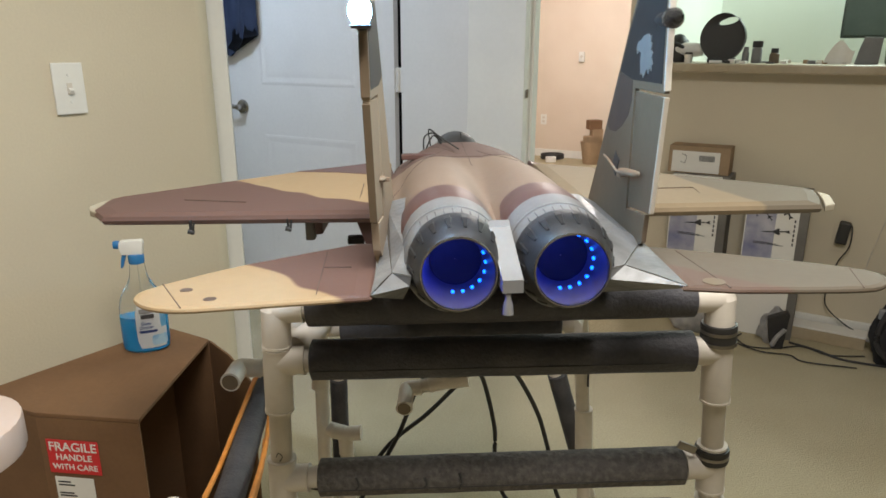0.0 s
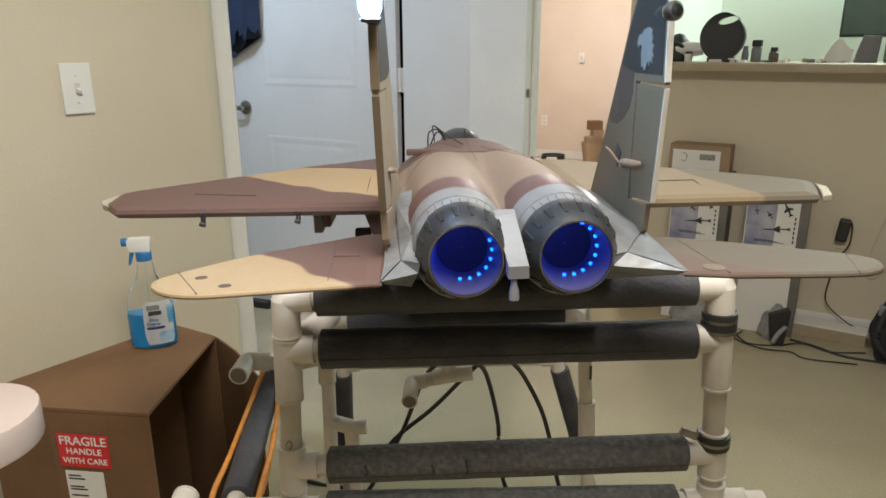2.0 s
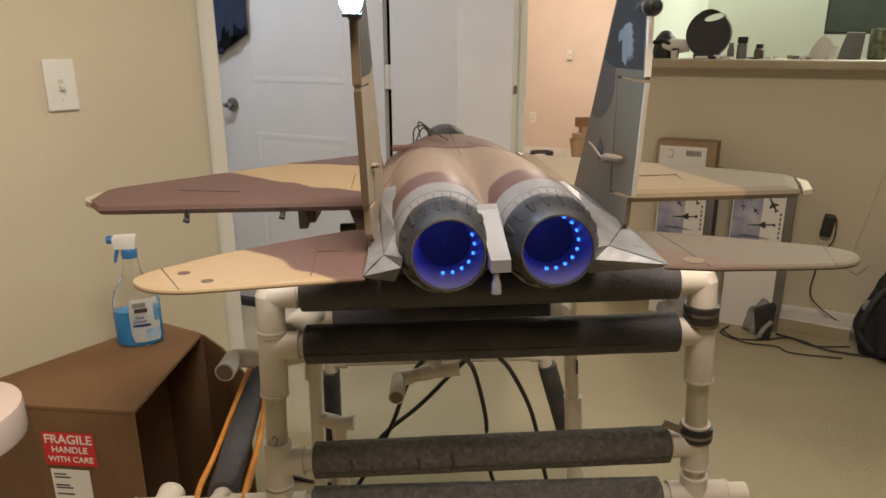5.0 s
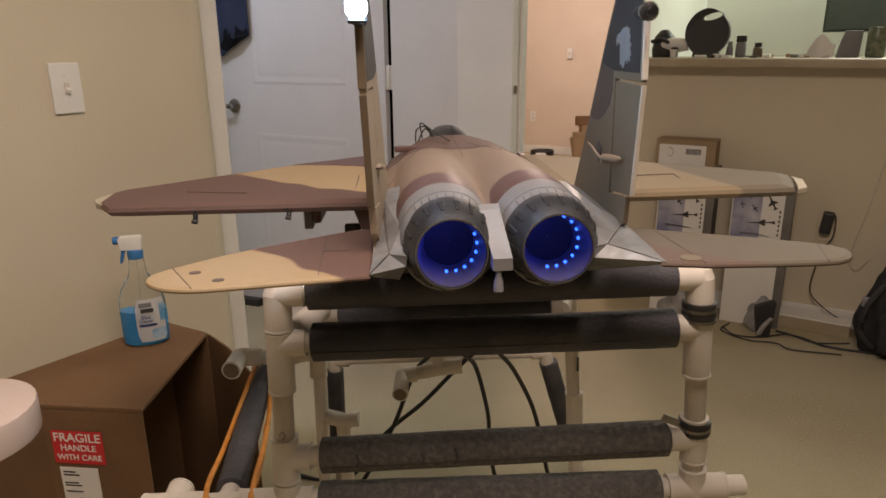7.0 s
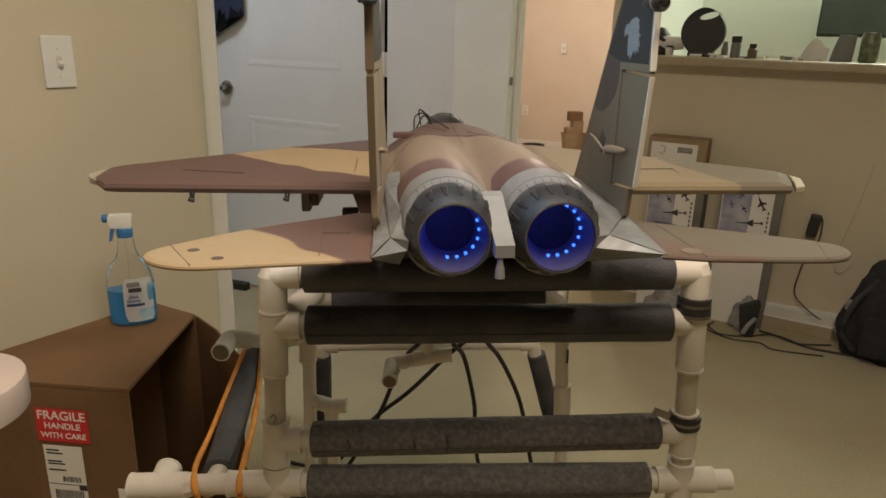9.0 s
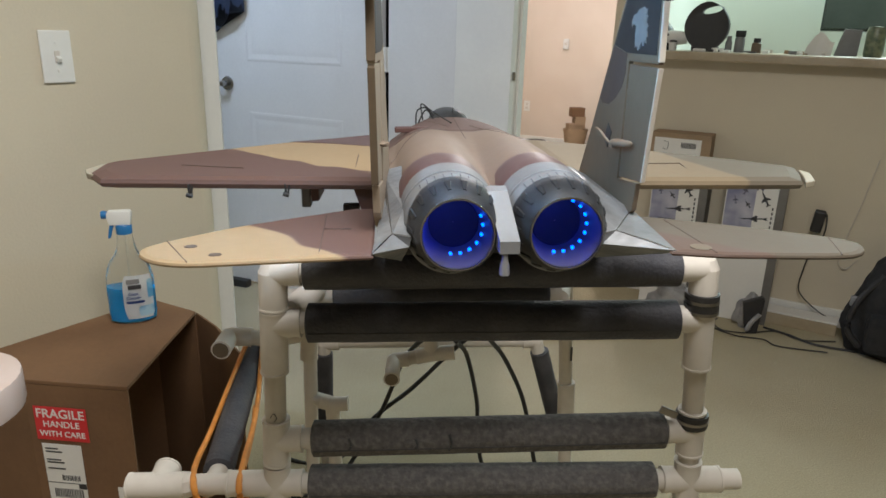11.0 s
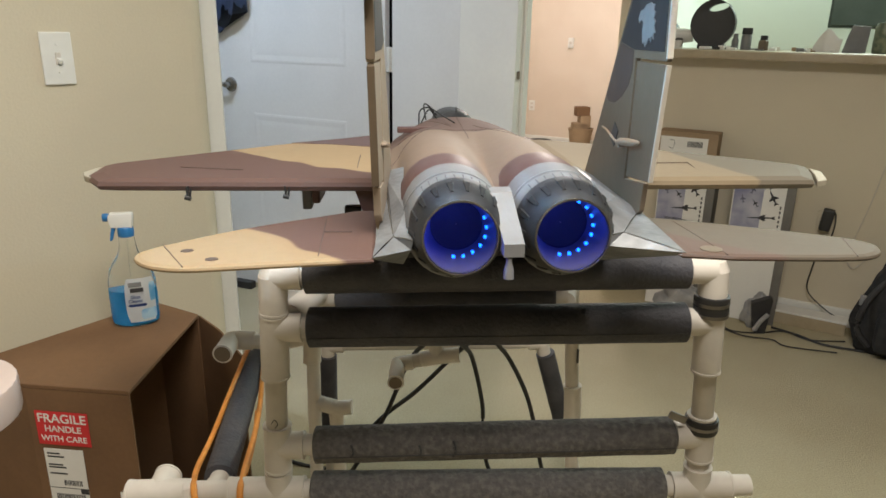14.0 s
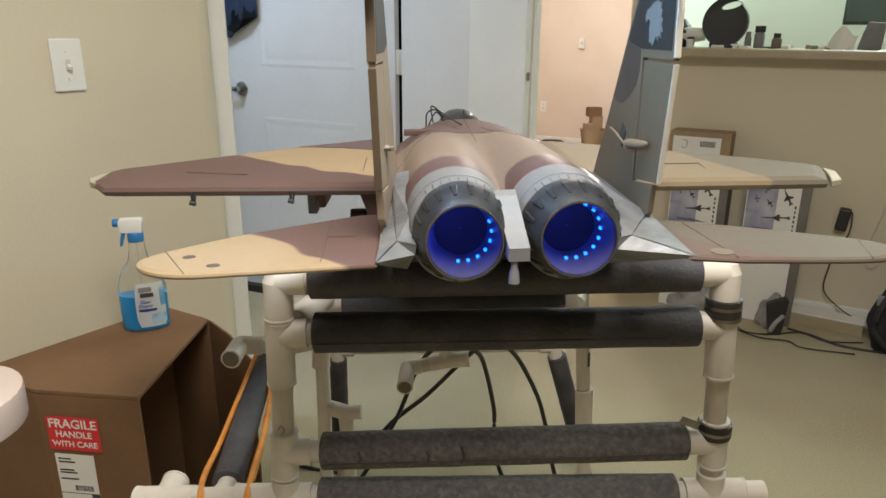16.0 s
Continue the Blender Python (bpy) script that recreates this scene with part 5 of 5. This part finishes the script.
def onc(name, label, cat, s, back=0.08, turn=0.0):
    return thing(name, label, cat, facing(s, back, ZC, turn))


case = onc("round_case", "black round carrying case with a grip hole", "case", -0.395)


def ring_case():
    outer = [(0.088 * math.cos(a) * (1 + 0.06 * math.cos(2 * a)) , 0.105 + 0.105 * math.sin(a)) for a in [2 * math.pi * i / 40 for i in range(40)]]
    hole = [(0.018 + 0.042 * math.cos(a), 0.176 + 0.015 * math.sin(a) + 0.009 * math.cos(a)) for a in [2 * math.pi * i / 40 for i in range(40)]]
    secs = []
    for pts, y in ((hole, 0.02), (hole, -0.02), (outer, -0.028), ([(x * 1.04, z) for x, z in outer], 0.0), (outer, 0.028), (hole, 0.02)):
        secs.append([(x, y, z) for x, z in pts])
    return rings(secs, cap=False)


part("shell", ring_case(), M_RUBBER, case, "", True)
part("foot", block(-0.055, -0.03, 0.0, 0.06, 0.03, 0.02, 0.006), M_RUBBER, case)
dr = onc("hair_dryer", "white and black hair dryer lying down", "hair dryer", -0.535, 0.1)
part("barrel", turned([(0.0005, -0.06), (0.03, -0.06), (0.034, -0.05), (0.032, 0.02), (0.026, 0.06), (0.0005, 0.06)], "x", 24), M_WHITE, dr, "", True).location = (0, 0, 0.055)
part("air_inlet", turned([(0.0005, -0.064), (0.022, -0.064), (0.024, -0.058), (0.0005, -0.058)], "x", 20), M_RUBBER, dr, "black air inlet").location = (0, 0, 0.055)
part("grip", block(-0.01, -0.06, 0.0, 0.02, -0.02, 0.045, 0.008), M_RUBBER, dr)
cp = onc("paper_cup", "small white paper cup on the counter", "cup", -0.525, 0.02)
part("cup", turned([(0.0005, 0.0), (0.014, 0.0), (0.017, 0.035), (0.0155, 0.035), (0.0125, 0.003), (0.0005, 0.003)], "z", 20, False), M_WHITE, cp, "", True)
t0 = onc("black_helmet", "black rounded gear behind the fin", "gear", -0.59, 0.12)
part("shell", turned([(0.0005, 0.0), (0.05, 0.0), (0.055, 0.03), (0.045, 0.09), (0.02, 0.12), (0.0005, 0.125)], "z", 24), M_RUBBER, t0, "", True)
part("visor", tube(arc([(-0.05, -0.03, 0.07), (0.0, -0.06, 0.08), (0.05, -0.03, 0.05)], 6), 0.009, 8), M_BLACK, t0, "", True)
for s, r, h, mb, mc, nm, lbl in ((-0.295, 0.014, 0.06, M_GREY, M_GREY, "small_bottle", "small grey plastic bottle on the counter"), (-0.25, 0.021, 0.082, M_GREY, M_BLACK, "spray_can", "grey spray can with a black cap"), (-0.18, 0.020, 0.055, M_TAUPE, M_BLACK, "glue_bottle", "dark bottle with a black cap")):
    o = onc(nm, lbl, "bottle" if "bottle" in nm else "can", s)
    part("body", turned([(0.0005, 0.0), (r, 0.0), (r * 1.02, 0.003), (r, h * 0.7), (r * 0.72, h * 0.8), (r * 0.7, h * 0.82), (0.0005, h * 0.82)], "z", 22), mb, o, "", True)
    part("cap", turned([(0.0005, h * 0.8), (r * 0.75 if "can" not in nm else r * 1.03, h * 0.8), (r * 0.72 if "can" not in nm else r, h * 1.12), (0.0005, h * 1.13)], "z", 22), mc, o, "black cap", True)
rnd = random.Random(11)
for k in range(16):
    s = -0.33 + rnd.random() * 0.42
    o = onc("small_scrap", "small scrap of paper or packaging", "scrap", s, rnd.uniform(-0.05, 0.16), rnd.uniform(0, 90))
    w, d, h = rnd.uniform(0.008, 0.028), rnd.uniform(0.008, 0.02), rnd.uniform(0.004, 0.018)
    part("scrap", block(-w, -d, 0, w, d, h, 0.002), rnd.choice((M_PAPER, M_WHITE, M_PVC, M_GREY, M_CARD2, M_RUBBER)), o)
for k, s in enumerate((-0.40, -0.34)):
    o = onc("game_pad", "small dark gadget on the counter", "gadget", s, -0.03)
    part("shell", block(-0.025, -0.015, 0, 0.025, 0.015, 0.012, 0.004), M_RUBBER if k else M_PAPER, o)


def sheet(s0, label):
    """A curled white sheet standing on the counter."""
    o = onc("paper_sheet", label, "paper", s0, 0.05)
    secs = []
    for k in range(9):
        u = k / 8
        x, y = 0.10 * u - 0.05, 0.03 * math.sin(3 * u)
        top = 0.035 + 0.05 * math.sin(math.pi * min(1, u * 1.2)) + 0.02 * u
        secs.append([(x, y, 0.0), (x + 0.004, y + 0.012, top * 0.6), (x + 0.008, y + 0.02, top), (x + 0.007, y + 0.0215, top), (x + 0.002, y + 0.0135, top * 0.6), (x - 0.002, y + 0.002, 0.0)])
    part("sheet", rings(secs), M_PAPER, o, "", True)


sheet(0.06, "curled white paper sheet")
gb = onc("grey_folder", "grey bent folder standing upright", "folder", 0.16)
part("board", prism([(-0.04, 0.0), (0.045, 0.0), (0.05, 0.105), (-0.015, 0.108), (-0.028, 0.06)], -0.01, 0.01, 0.003, Matrix(((1, 0, 0, 0), (0, 0, 1, 0), (0, 1, 0, 0), (0, 0, 0, 1)))), M_GREY, gb)
jr = onc("glass_jar", "tall dark green jar", "jar", 0.26)
part("jar", turned([(0.0005, 0.0), (0.032, 0.0), (0.036, 0.01), (0.036, 0.10), (0.03, 0.118), (0.0005, 0.12)], "z", 24), material("green_jar", (0.10, 0.13, 0.09), (0.2, 0.22, 0.14), 0.3, scale=40, amount=0.5, bump=0.05), jr, "", True)
M_CAB = material("dark_green_laminate", (0.035, 0.05, 0.04), (0.045, 0.06, 0.05), 0.4, scale=6, detail=80, amount=0.3, bump=0.05)
cab = thing("wall_cabinet", "dark kitchen cabinet hung on the wall", "cabinet", facing(0.04, 1.32))
part("carcass", block(0.0, 0.0, 1.27, 0.9, 0.33, 2.1, 0.004), M_CAB, cab)
part("cabinet_door", block(0.01, -0.02, 1.28, 0.44, -0.002, 2.09, 0.004), M_CAB, cab)
part("cabinet_door", block(0.45, -0.02, 1.28, 0.89, -0.002, 2.09, 0.004), M_CAB, cab)
ds = thing("dark_door_stop", "dark strip lying at the foot of the door", "door stop", DM @ pose(0.11, -0.05, 0, 0, 0, 8))
part("strip", block(-0.08, -0.02, 0, 0.06, 0.02, 0.035, 0.004), M_RUBBER, ds)


def motions():
    """Nothing moves but the camera."""


motions()
